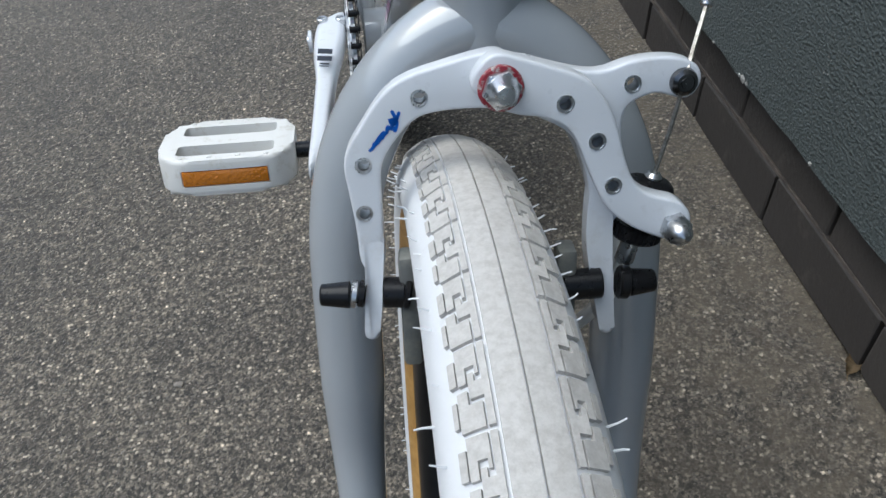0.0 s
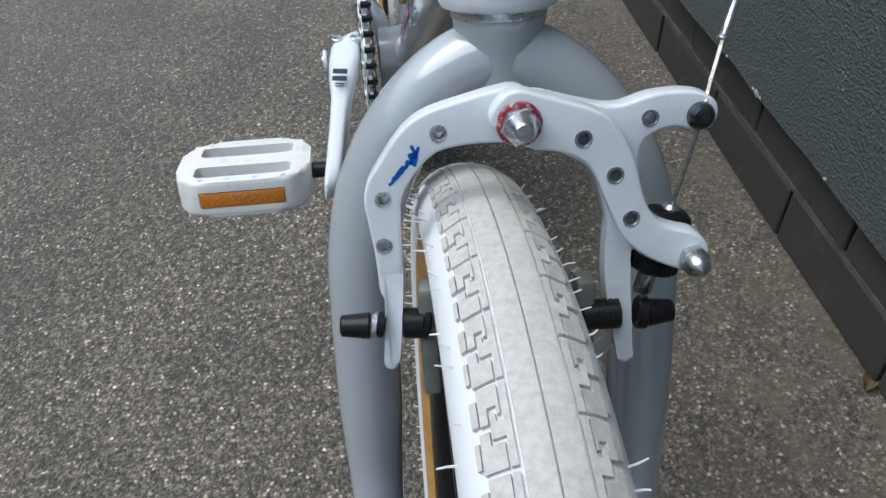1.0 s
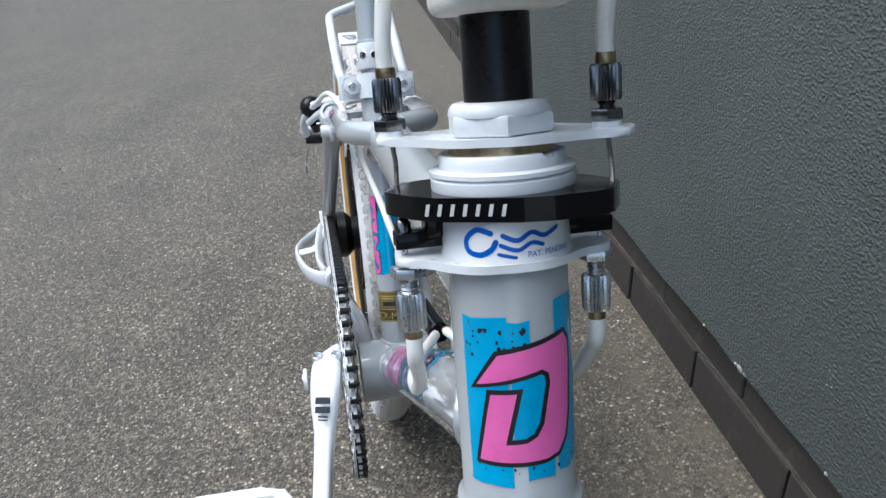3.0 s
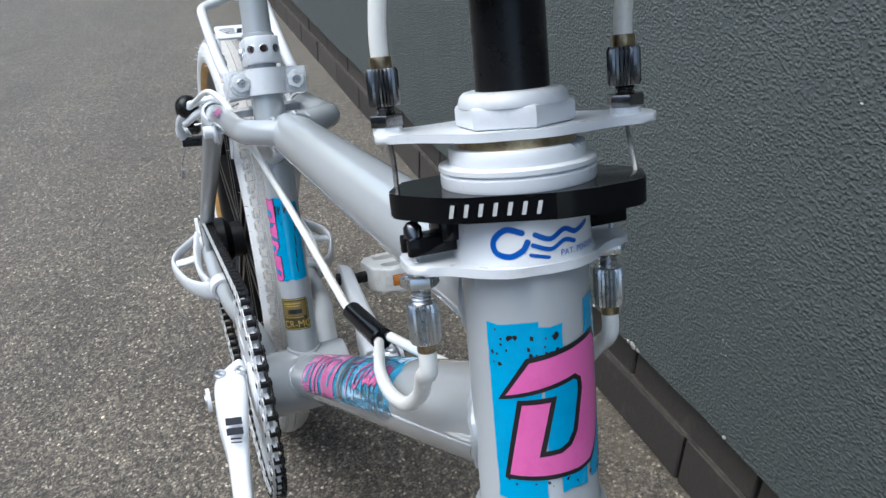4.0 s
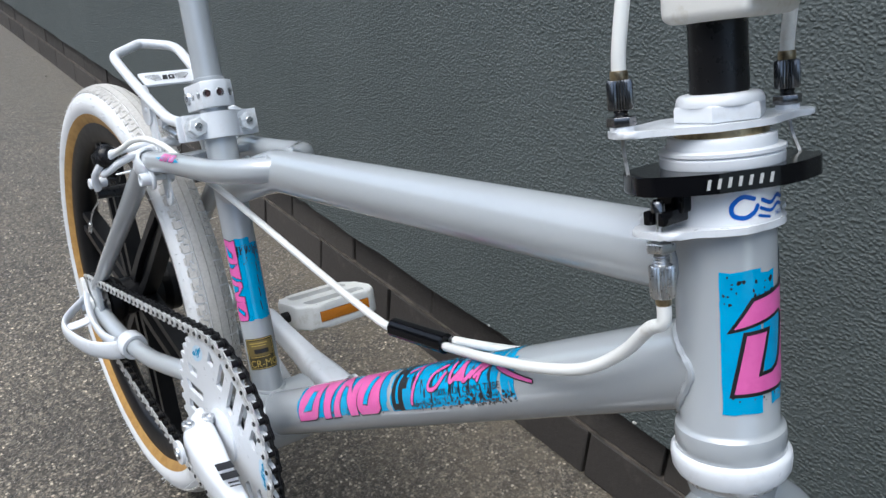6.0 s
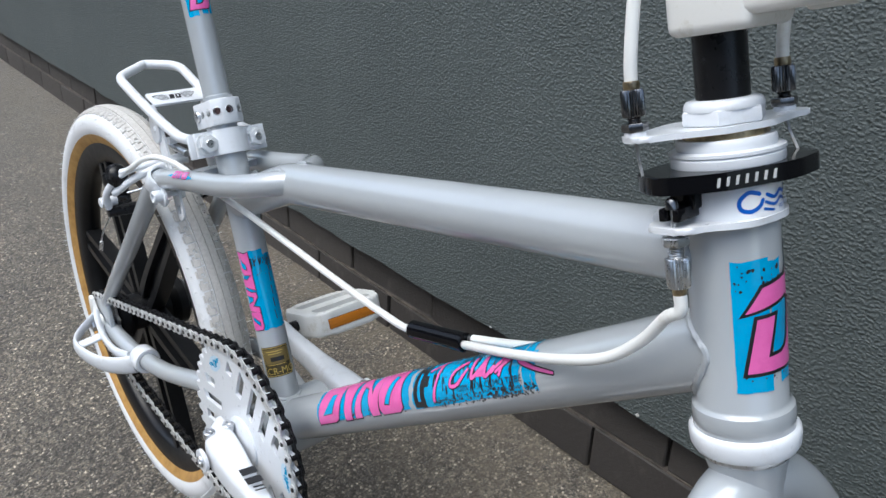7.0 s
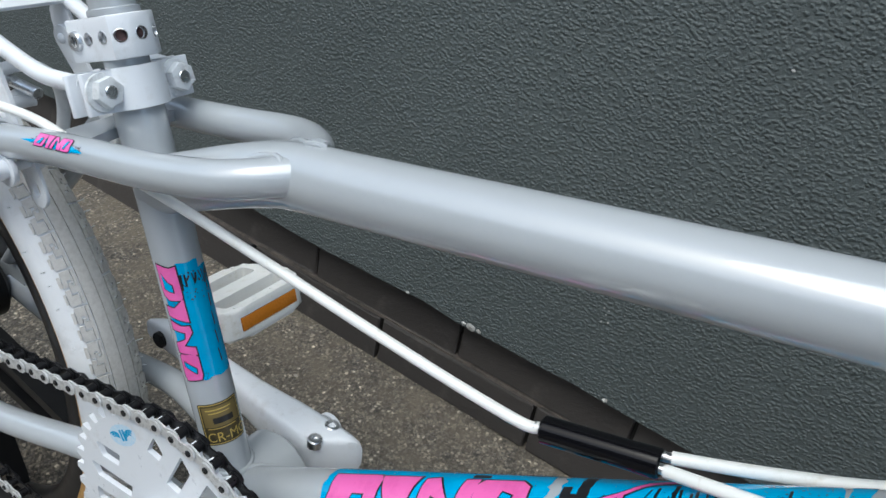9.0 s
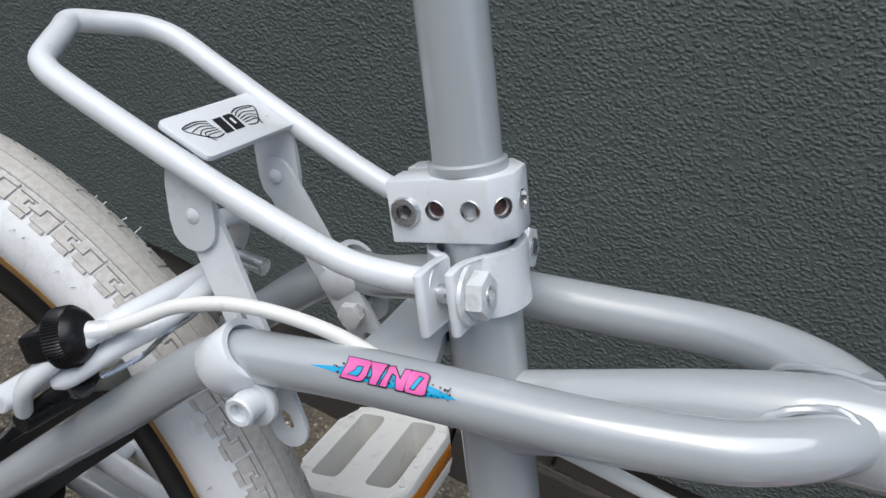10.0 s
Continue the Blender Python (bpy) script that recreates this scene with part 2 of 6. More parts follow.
def sweep(bm, path, radius, seg=20, caps=True, flat=1.0, side=(1, 0, 0), ridge=0.0):
    """A tube along the path. radius: one, or one for each end, or a function of 0..1. flat: height over width."""
    path = [Vector(p) for p in path]
    n = len(path)
    rad = radius if callable(radius) else ((lambda f: radius[0] + (radius[1] - radius[0]) * f) if isinstance(radius, tuple) else (lambda f: radius))
    lens = [0.0]
    for a, b in zip(path, path[1:]):
        lens.append(lens[-1] + (b - a).length)
    x = Vector(side)
    rings = []
    for i, p in enumerate(path):
        t = (path[min(i + 1, n - 1)] - path[max(i - 1, 0)]).normalized()
        x = (x - t * x.dot(t)).normalized()
        y = t.cross(x)
        r = rad(lens[i] / lens[-1])
        ring = []
        for k in range(seg):
            a = 2 * math.pi * k / seg
            rr = r * (1 - (ridge if k % 2 else 0))
            ring.append(bm.verts.new(p + x * (rr * math.cos(a)) + y * (rr * flat * math.sin(a))))
        rings.append(ring)
    for a, b in zip(rings, rings[1:]):
        for k in range(seg):
            bm.faces.new((a[k], a[(k + 1) % seg], b[(k + 1) % seg], b[k]))
    if caps:
        bm.faces.new(rings[0][::-1])
        bm.faces.new(rings[-1])
    return bm


def lathe(bm, profile, m=Matrix(), seg=32, ridge=0.0, closed=False):
    """Turns (radius, height) round the z axis of m. A radius of 0 closes an end."""
    rings = []
    for r, h in profile:
        if r <= 1e-7:
            rings.append([bm.verts.new(m @ Vector((0, 0, h)))])
        else:
            rings.append([bm.verts.new(m @ Vector((r * (1 - (ridge if k % 2 else 0)) * math.cos(2 * math.pi * k / seg), r * (1 - (ridge if k % 2 else 0)) * math.sin(2 * math.pi * k / seg), h))) for k in range(seg)])
    pairs = list(zip(rings, rings[1:])) + ([(rings[-1], rings[0])] if closed else [])
    for a, b in pairs:
        for k in range(seg):
            j = (k + 1) % seg
            if len(a) == 1 and len(b) == 1:
                continue
            if len(a) == 1:
                bm.faces.new((a[0], b[j], b[k]))
            elif len(b) == 1:
                bm.faces.new((a[k], a[j], b[0]))
            else:
                bm.faces.new((a[k], a[j], b[j], b[k]))
    return bm


def rod(bm, a, b, r, seg=20, bevel=0.0, ridge=0.0):
    """A round bar from a to b with softened ends."""
    a, b = Vector(a), Vector(b)
    h = (b - a).length
    r2 = r[1] if isinstance(r, tuple) else r
    r1 = r[0] if isinstance(r, tuple) else r
    e = bevel or min(r1, r2, h) * 0.12
    side = (1, 0, 0) if abs((b - a).normalized().x) < 0.9 else (0, 1, 0)
    lathe(bm, [(0, 0), (r1 - e, 0), (r1, e), (r2, h - e), (r2 - e, h), (0, h)], frame_at(a, b - a, side), seg, ridge)
    return bm


def prism(bm, outline, z0, z1, m=Matrix(), bevel=0.0, seg=2):
    """An outline in x and y, raised from z0 to z1."""
    lo = [bm.verts.new(m @ Vector((x, y, z0))) for x, y in outline]
    hi = [bm.verts.new(m @ Vector((x, y, z1))) for x, y in outline]
    fs = [bm.faces.new(lo[::-1]), bm.faces.new(hi)]
    n = len(lo)
    for k in range(n):
        fs.append(bm.faces.new((lo[k], lo[(k + 1) % n], hi[(k + 1) % n], hi[k])))
    if bevel:
        es = {e for f in fs[:2] for e in f.edges}
        bmesh.ops.bevel(bm, geom=list(es), offset=bevel, segments=seg, affect="EDGES", profile=0.5)
    return bm


def box(bm, sx, sy, sz, m=Matrix(), bevel=0.0, seg=2):
    vs = [bm.verts.new(m @ Vector((sx * a / 2, sy * b / 2, sz * c / 2))) for a in (-1, 1) for b in (-1, 1) for c in (-1, 1)]
    fs = [bm.faces.new([vs[i] for i in q]) for q in ((0, 1, 3, 2), (4, 6, 7, 5), (0, 4, 5, 1), (2, 3, 7, 6), (0, 2, 6, 4), (1, 5, 7, 3))]
    if bevel:
        bmesh.ops.bevel(bm, geom=list({e for f in fs for e in f.edges}), offset=bevel, segments=seg, affect="EDGES", profile=0.5)
    return bm


def ribbon(path, widths, n=6):
    """The outline of a flat arm along a 2D centre line with the given half widths."""
    c = smooth_path([(x, y, w) for (x, y), w in zip(path, widths)], n)
    left, right = [], []
    for i, p in enumerate(c):
        t = (c[min(i + 1, len(c) - 1)] - c[max(i - 1, 0)])
        t.z = 0
        t.normalize()
        left.append((p.x - t.y * p.z, p.y + t.x * p.z))
        right.append((p.x + t.y * p.z, p.y - t.x * p.z))
    # round ends
    def cap(p, t, w):
        a0 = math.atan2(t[1], t[0])
        return [(p.x + w * math.cos(a0 + a), p.y + w * math.sin(a0 + a)) for a in [radians(d) for d in (67, 45, 22, 0, -22, -45, -67)]]
    t1 = c[-1] - c[-2]
    t0 = c[0] - c[1]
    return left + cap(c[-1], t1, c[-1].z) + right[::-1] + cap(c[0], t0, c[0].z)


def rounded(poly, r, n=4):
    """The outline with its corners rounded off; r is the reach of each curve along its sides."""
    out = []
    for k in range(len(poly)):
        a, b, c = Vector(poly[k - 1]), Vector(poly[k]), Vector(poly[(k + 1) % len(poly)])
        la, lc = (a - b).length, (c - b).length
        p0, p1 = b + (a - b) * min(0.48, r / la), b + (c - b) * min(0.48, r / lc)
        for j in range(n + 1):
            t = j / n
            out.append(tuple(p0 * (1 - t) ** 2 + b * (2 * t * (1 - t)) + p1 * t * t))
    return out


def grown(poly, w):
    """The outline pushed outwards by w."""
    n = len(poly)
    area = sum(poly[k][0] * poly[(k + 1) % n][1] - poly[(k + 1) % n][0] * poly[k][1] for k in range(n))
    sg = 1 if area > 0 else -1
    out = []
    for k in range(n):
        a, b, c = Vector(poly[k - 1]), Vector(poly[k]), Vector(poly[(k + 1) % n])
        d0, d1 = (b - a).normalized(), (c - b).normalized()
        n0, n1 = Vector((d0.y, -d0.x)) * sg, Vector((d1.y, -d1.x)) * sg
        m = n0 + n1
        q = max(0.35, (1 + n0.dot(n1)))
        out.append(tuple(b + m * (w / q)))
    return out


def slab(bm, outline, z0, z1, m, soft):
    """An outline raised from z0 to z1 with well rounded rims."""
    rings = []
    for ins, z in ((1.0, z0), (0.45, z0 + soft * 0.12), (0.12, z0 + soft * 0.45), (0.0, z0 + soft), (0.0, z1 - soft), (0.12, z1 - soft * 0.45), (0.45, z1 - soft * 0.12), (1.0, z1)):
        rings.append([bm.verts.new(m @ Vector((x, y, z))) for x, y in grown(outline, -soft * ins)])
    n = len(outline)
    for a, b in zip(rings, rings[1:]):
        for k in range(n):
            bm.faces.new((a[k], a[(k + 1) % n], b[(k + 1) % n], b[k]))
    bm.faces.new(rings[0][::-1])
    bm.faces.new(rings[-1])
    return bm


def cut(ob, cutters):
    """Takes the cutter meshes out of the object for good."""
    for bm in cutters:
        me = bpy.data.meshes.new("cutter")
        bmesh.ops.recalc_face_normals(bm, faces=bm.faces[:])
        bm.to_mesh(me)
        bm.free()
        c = new("cutter", me)
        mod = ob.modifiers.new("cut", "BOOLEAN")
        mod.operation, mod.object, mod.solver = "DIFFERENCE", c, "EXACT"
        bpy.context.view_layer.update()
        done = bpy.data.meshes.new_from_object(ob.evaluated_get(bpy.context.evaluated_depsgraph_get()))
        ob.modifiers.clear()
        ob.data = done
        bpy.data.objects.remove(c)
        bpy.data.meshes.remove(me)
    ob.data.set_sharp_from_angle(angle=radians(38))
    return ob


# ---- the setting: pavement, rendered wall on a brick plinth ----
GROUND_Z, FALL, RISE = -0.022, 0.140, 0.008


def ground_z(x, y=0.2):
    """The pavement rises towards the wall and gently along it."""
    return GROUND_Z + FALL * max(-2.0, min(x, 0.6)) + RISE * (max(0.2, min(y, 1.2)) - 0.2)


def build_ground():
    bm = bmesh.new()
    xs = [-300, -2.0, -0.6, 0.0, 0.60, 300]
    ys = [-300, -2.0, 0.2, 0.7, 1.2, 3.0, 300]
    vs = [[bm.verts.new((x, y, ground_z(x, y))) for y in ys] for x in xs]
    for i in range(len(xs) - 1):
        for j in range(len(ys) - 1):
            bm.faces.new((vs[i][j], vs[i + 1][j], vs[i + 1][j + 1], vs[i][j + 1]))
    return tagged(part("ground", bm, ASPHALT), "weathered grey asphalt pavement with pale chippings", "pavement", kind="structure")


ground = build_ground()
WALL_X, PLINTH_TOP = 0.380, 0.171


def build_wall():
    bm = bmesh.new()
    # the render ends in a slightly ragged drip edge over the bricks
    rng = random.Random(4)
    n = 640
    y0, y1 = -4.0, 26.0
    edge = [(y0 + (y1 - y0) * i / n, PLINTH_TOP + rng.uniform(-0.0025, 0.0025)) for i in range(n + 1)]
    for x, sgn in ((WALL_X, 1),):
        lo = [bm.verts.new((WALL_X + rng.uniform(0, 0.001), y, z)) for y, z in edge]
        hi = [bm.verts.new((WALL_X, y, 6.4)) for y, z in edge]
        lob = [bm.verts.new((WALL_X + 0.045, y, z + 0.001)) for y, z in edge]
        hib = [bm.verts.new((WALL_X + 0.25, y, 6.4)) for y, z in edge]
        bot = [bm.verts.new((WALL_X + 0.25, y, PLINTH_TOP)) for y, z in edge]
        for a, b in ((hi, lo), (lo, lob), (lob, bot), (bot, hib), (hib, hi)):
            for k in range(n):
                bm.faces.new((a[k], a[k + 1], b[k + 1], b[k]))
        for k in (0, n):
            bm.faces.new((hi[k], lo[k], lob[k], bot[k], hib[k]))
    return tagged(part("wall_east", bm, RENDER, smooth=False), "dark grey-green wall with coarse textured render", "wall", kind="structure")


wall = build_wall()


def build_reflection_wall():
    """A plain unseen wall behind the camera, added so the tubes reflect a horizon."""
    bm = box(bmesh.new(), 0.4, 60.0, 5.0, Matrix.Translation((-9.0, 2.0, 2.0)), 0.02, 1)
    return tagged(part("reflection_wall", bm, REFLECTED_GREY, smooth=False), "plain grey unseen wall added for reflections in the tubes", "wall", kind="structure")


reflection_wall = build_reflection_wall()
SKEW = radians(0.4)          # the wall runs slightly away from the bicycle


def skewed(ob):
    pivot = Vector((WALL_X, 0.65, 0))
    ob.matrix_world = Matrix.Translation(pivot) @ Matrix.Rotation(-SKEW, 4, "Z") @ Matrix.Translation(-pivot)


skewed(wall)

# ---- bicycle ----
bicycle = tagged(new("bicycle"), "pale grey freestyle bike with white parts, pink and cyan stickers", "bicycle")
bicycle.location = (0, 0, 0)
STEER, SD, SN = Vector((0, 0.1215, -0.0346)), Vector((0, 0.2745, 0.9616)), Vector((0, -0.9616, 0.2745))
BB = Vector((0, 0.672, 0.274))
SEAT_D, SEAT_N = Vector((0, 0.3565, 0.9341)), Vector((0, -0.9341, 0.3565))
REAR_X = 0.005               # the rear end stands this far towards the wall
REAR = Vector((REAR_X, 1.022, 0.232))
TYRE_R = 0.2460
TT_A, TT_B = Vector((0, 0.2976, 0.5843)), Vector((0, 0.751, 0.4860))
DT_A, DT_B = Vector((0, 0.2878, 0.5477)), Vector((0, 0.672, 0.276))


def H(x, s, n=0.0):
    """A point by the steering axis: sideways, up along it, forward of it."""
    return STEER + SD * s + SN * n + Vector((x, 0, 0))


STEERED = radians(5.5)
CS, SS = math.cos(STEERED), math.sin(STEERED)


def F(x, s, n=0.0):
    """As H, for what turns with the fork."""
    return H(x * CS - n * SS, s, x * SS + n * CS)


def S(x, s, n=0.0):
    """A point by the seat tube: sideways, up from the crank axle, forward of it."""
    return BB + SEAT_D * s + SEAT_N * n + Vector((x + 0.013 * s, 0, 0))


FX = (F(1, 0.3) - F(0, 0.3)).normalized()
FRONT = F(0, 0.2551, 0.0541)
HM = frame_at(STEER, SD)          # x sideways, y rearward, z up the steerer
HEAD_R, TT_R, DT_R, ST_R = 0.0186, 0.0158, 0.0184, 0.0131


def build_frame():
    bm = bmesh.new()
    r = 0.0275
    lathe(bm, [(r - 0.006, -0.035), (r - 0.001, -0.035), (r, -0.034), (r, 0.034), (r - 0.001, 0.035), (r - 0.006, 0.035), (r - 0.006, -0.035)], frame_at(BB, (1, 0, 0), (0, 1, 0)), 40)
    fr = part("frame", bm, GREY, bicycle, "glossy pale grey welded frame")
    bm = lathe(bmesh.new(), [(0.015, 0.5692), (0.0206, 0.5692), (0.0210, 0.5698), (0.0211, 0.5772), (0.0207, 0.5789), (0.0196, 0.5797), (HEAD_R, 0.5812), (HEAD_R, 0.6590), (0.0155, 0.6590)], HM, 48)
    part("head_tube", bm, GREY, fr)
    d = (TT_B - TT_A).normalized()
    pts = [TT_A + d * (0.001 + 0.325 * k / 12) for k in range(13)] + [Vector((0, y, z)) for y, z in ((0.635, 0.5112), (0.652, 0.5066), (0.668, 0.5000), (0.686, 0.4915), (0.706, 0.4812), (0.730, 0.4688), (0.745, 0.4610))]
    bm = sweep(bmesh.new(), smooth_path(pts, 3), TT_R, 36, flat=1.0)
    for v in bm.verts:
        f = min(1.0, max(0.0, (v.co.y - 0.615) / 0.09))
        v.co.x *= 1 - 0.30 * f * f * (3 - 2 * f)
    part("top_tube", bm, GREY, fr)
    bm = sweep(bmesh.new(), [DT_A, DT_B], DT_R, 40)
    part("down_tube", bm, GREY, fr)
    bm = sweep(bmesh.new(), [S(0, 0.015), S(0, 0.243)], ST_R, 36)
    part("seat_tube", bm, GREY, fr)
    for k in (-1, 1):
        pts = [(0.0505, 1.004, 0.264), (0.0480, 0.960, 0.316), (0.0447, 0.920, 0.363), (0.0420, 0.880, 0.410), (0.0400, 0.846, 0.4495), (0.0385, 0.829, 0.4640), (0.0368, 0.811, 0.4695), (0.0350, 0.785, 0.4762), (0.0342, 0.75, 0.4842), (0.0337, 0.715, 0.4922), (0.0322, 0.690, 0.4990), (0.0280, 0.670, 0.5050), (0.0185, 0.6535, 0.5098), (0.0070, 0.6420, 0.5125)]
        bm = sweep(bmesh.new(), smooth_path([(k * x + REAR_X * min(1, max(0, (y - 0.645) / 0.05)), y, z + (0.0050 if k > 0 and y < 0.80 else 0.0)) for x, y, z in pts], 5), lambda f: 0.0078 + 0.0014 * min(1, f * 2.2), 24)
        part("seat_stay", bm, GREY, fr)
        pts = [(0.053, 1.010, 0.232), (0.051, 0.95, 0.231), (0.048, 0.90, 0.236), (0.046, 0.855, 0.247), (0.043, 0.815, 0.261), (0.038, 0.775, 0.274), (0.031, 0.735, 0.278), (0.026, 0.69, 0.275)]
        bm = sweep(bmesh.new(), smooth_path([(k * x + REAR_X * min(1, (y - 0.69) / 0.2), y, z) for x, y, z in pts], 5), 0.0092, 22)
        part("chain_stay", bm, GREY, fr)
        bm = prism(bmesh.new(), [(1.045, 0.219), (1.046, 0.243), (1.02, 0.268), (0.998, 0.272), (0.990, 0.256), (0.986, 0.232), (0.995, 0.222), (1.02, 0.216)], -0.0025, 0.0025, Matrix(((0, 0, 1, k * 0.054 + REAR_X), (1, 0, 0, 0), (0, 1, 0, 0), (0, 0, 0, 1))), 0.0008)
        part("dropout", bm, GREY, fr)
    # plate that ties the twin stays behind the seat tube
    m = frame_at((REAR_X, 0.783, 0.4815), (-0.03, 0.235, 0.972))
    bm = prism(bmesh.new(), [(-0.0345, 0.007), (-0.0345, -0.0245), (-0.030, -0.0215), (-0.0210, -0.0205), (-0.0120, -0.0190), (-0.0090, -0.0170), (0.0150, -0.0170), (0.0180, -0.0190), (0.0270, -0.0205), (0.0310, -0.0215), (0.0345, -0.0245), (0.0345, 0.007), (0.020, 0.004), (-0.020, 0.004)], -0.0028, 0.0028, m, 0.0012)
    part("stay_plate", bm, GREY, fr)
    return fr


frame_part = build_frame()


def weld(p, d, r, q, axis, big, parent, bead=0.0016, bite=0.0002, seed=1):
    """A bead where a tube (from p along d, radius r) runs into a round tube (through q along axis, radius big)."""
    p, d, q, axis = Vector(p), Vector(d).normalized(), Vector(q), Vector(axis).normalized()
    side = d.cross(axis).normalized()
    other = d.cross(side)
    rng = random.Random(seed)
    loop = []
    for k in range(72):
        t = 2 * math.pi * k / 72
        o = p + side * (r * math.cos(t)) + other * (r * math.sin(t)) - q
        o, w = o - axis * o.dot(axis), d - axis * d.dot(axis)
        a, b, c = w.dot(w), 2 * o.dot(w), o.dot(o) - (big + bite) ** 2
        disc = b * b - 4 * a * c
        u = (-b - math.sqrt(max(disc, 0.0))) / (2 * a)
        loop.append(p + side * (r * math.cos(t)) + other * (r * math.sin(t)) + d * u)
    bm = bmesh.new()
    rings = []
    n = len(loop)
    for k in range(n):
        t = (loop[(k + 1) % n] - loop[k - 1]).normalized()
        x = (d - t * d.dot(t)).normalized()
        y = t.cross(x)
        b = bead * (1 + 0.10 * math.sin(k * 2.1) + rng.uniform(-0.05, 0.05))
        rings.append([bm.verts.new(loop[k] + x * (b * math.cos(2 * math.pi * j / 8)) + y * (b * math.sin(2 * math.pi * j / 8))) for j in range(8)])
    for k in range(n):
        a, b = rings[k], rings[(k + 1) % n]
        for j in range(8):
            bm.faces.new((a[j], a[(j + 1) % 8], b[(j + 1) % 8], b[j]))
    return part("weld", bm, GREY, parent)


def build_welds():
    up = S(0, 1) - S(0, 0)
    weld(TT_B, TT_A - TT_B, TT_R, STEER, SD, HEAD_R, frame_part, 0.0018, seed=2)
    weld(DT_B, DT_A - DT_B, DT_R, STEER, SD, HEAD_R, frame_part, 0.0018, seed=3)
    weld(DT_A, DT_B - DT_A, DT_R, BB, (1, 0, 0), 0.0275, frame_part, 0.0018, seed=4)
    weld(S(0, 0.2), -up, ST_R, BB, (1, 0, 0), 0.0275, frame_part, 0.0018, seed=5)
    for k in (-1, 1):
        weld((k * 0.0290 + 0.0012, 0.6690, 0.5058 + (0.0040 if k > 0 else 0)), (-k * 0.66, -0.74, 0.20), 0.0090, TT_A, TT_B - TT_A, TT_R, frame_part, 0.0015, seed=6 + k)


build_welds()


def build_fork():
    bm = lathe(bmesh.new(), [(0.0001, 0.5165), (0.0120, 0.5165), (0.0138, 0.5180), (0.0146, 0.5240), (0.0149, 0.5340), (0.0153, 0.5430), (0.0162, 0.5490), (0.0173, 0.5530), (0.0175, 0.5555), (0.0001, 0.5555)], HM, 40)
    fork = part("fork", bm, GREY, bicycle, "grey unicrown fork with round curved legs")
    for k in (-1, 1):
        pts = [(0.004, 0.5400, 0), (0.016, 0.5355, 0), (0.030, 0.5245, 0), (0.0435, 0.5075, 0), (0.0535, 0.486, 0), (0.0592, 0.460, 0), (0.0612, 0.43, 0), (0.0625, 0.38, 0), (0.0632, 0.335, 0.001), (0.062, 0.30, 0.012), (0.058, 0.268, 0.045), (0.056, 0.256, 0.062)]
        bm = sweep(bmesh.new(), smooth_path([F(k * x, s, n) for x, s, n in pts], 6), lambda f: 0.0148 if f < 0.55 else 0.0148 - 0.0068 * (f - 0.55) / 0.45, 28)
        part("fork_leg", bm, GREY, fork)
        bm = prism(bmesh.new(), [(-0.013, -0.01), (-0.013, 0.016), (0.013, 0.016), (0.013, -0.01)], -0.0025, 0.0025, frame_at(FRONT + FX * (k * 0.056), FX, (0, 1, 0)), 0.0008)
        part("fork_end", bm, GREY, fork)
    return fork


fork_part = build_fork()


def tread_unit(bm, at, pitch, v_sign, phase):
    """One repeat of the tread on one shoulder: a key-shaped block and a bar, as raised pieces."""
    pieces = [
        [(0.03, 0.0080), (0.97, 0.0080), (0.97, 0.0104), (0.64, 0.0104), (0.64, 0.0152), (0.36, 0.0152), (0.36, 0.0130), (0.46, 0.0130), (0.46, 0.0104), (0.03, 0.0104)],
        [(0.03, 0.0112), (0.38, 0.0112), (0.38, 0.0124), (0.28, 0.0124), (0.28, 0.0158), (0.46, 0.0158), (0.46, 0.0190), (0.03, 0.0190)],
        [(0.70, 0.0112), (0.97, 0.0112), (0.97, 0.0200), (0.54, 0.0200), (0.54, 0.0160), (0.70, 0.0160)],
        [(0.14, 0.0196), (0.44, 0.0196), (0.44, 0.0226), (0.14, 0.0226)],
        [(0.62, 0.0206), (0.90, 0.0206), (0.90, 0.0226), (0.62, 0.0226)],
    ]
    for p in pieces:
        p = [(u, 0.0080 + (v - 0.0080) * 0.72) for u, v in p]
        base = [at((phase + u) * pitch, v_sign * v, 0.0) for u, v in p]
        top = [at((phase + u) * pitch, v_sign * v, 1.0) for u, v in p]
        b = [bm.verts.new(q) for q in base]
        t = [bm.verts.new(q) for q in top]
        bm.faces.new(t)
        for k in range(len(p)):
            bm.faces.new((b[k], b[(k + 1) % len(p)], t[(k + 1) % len(p)], t[k]))


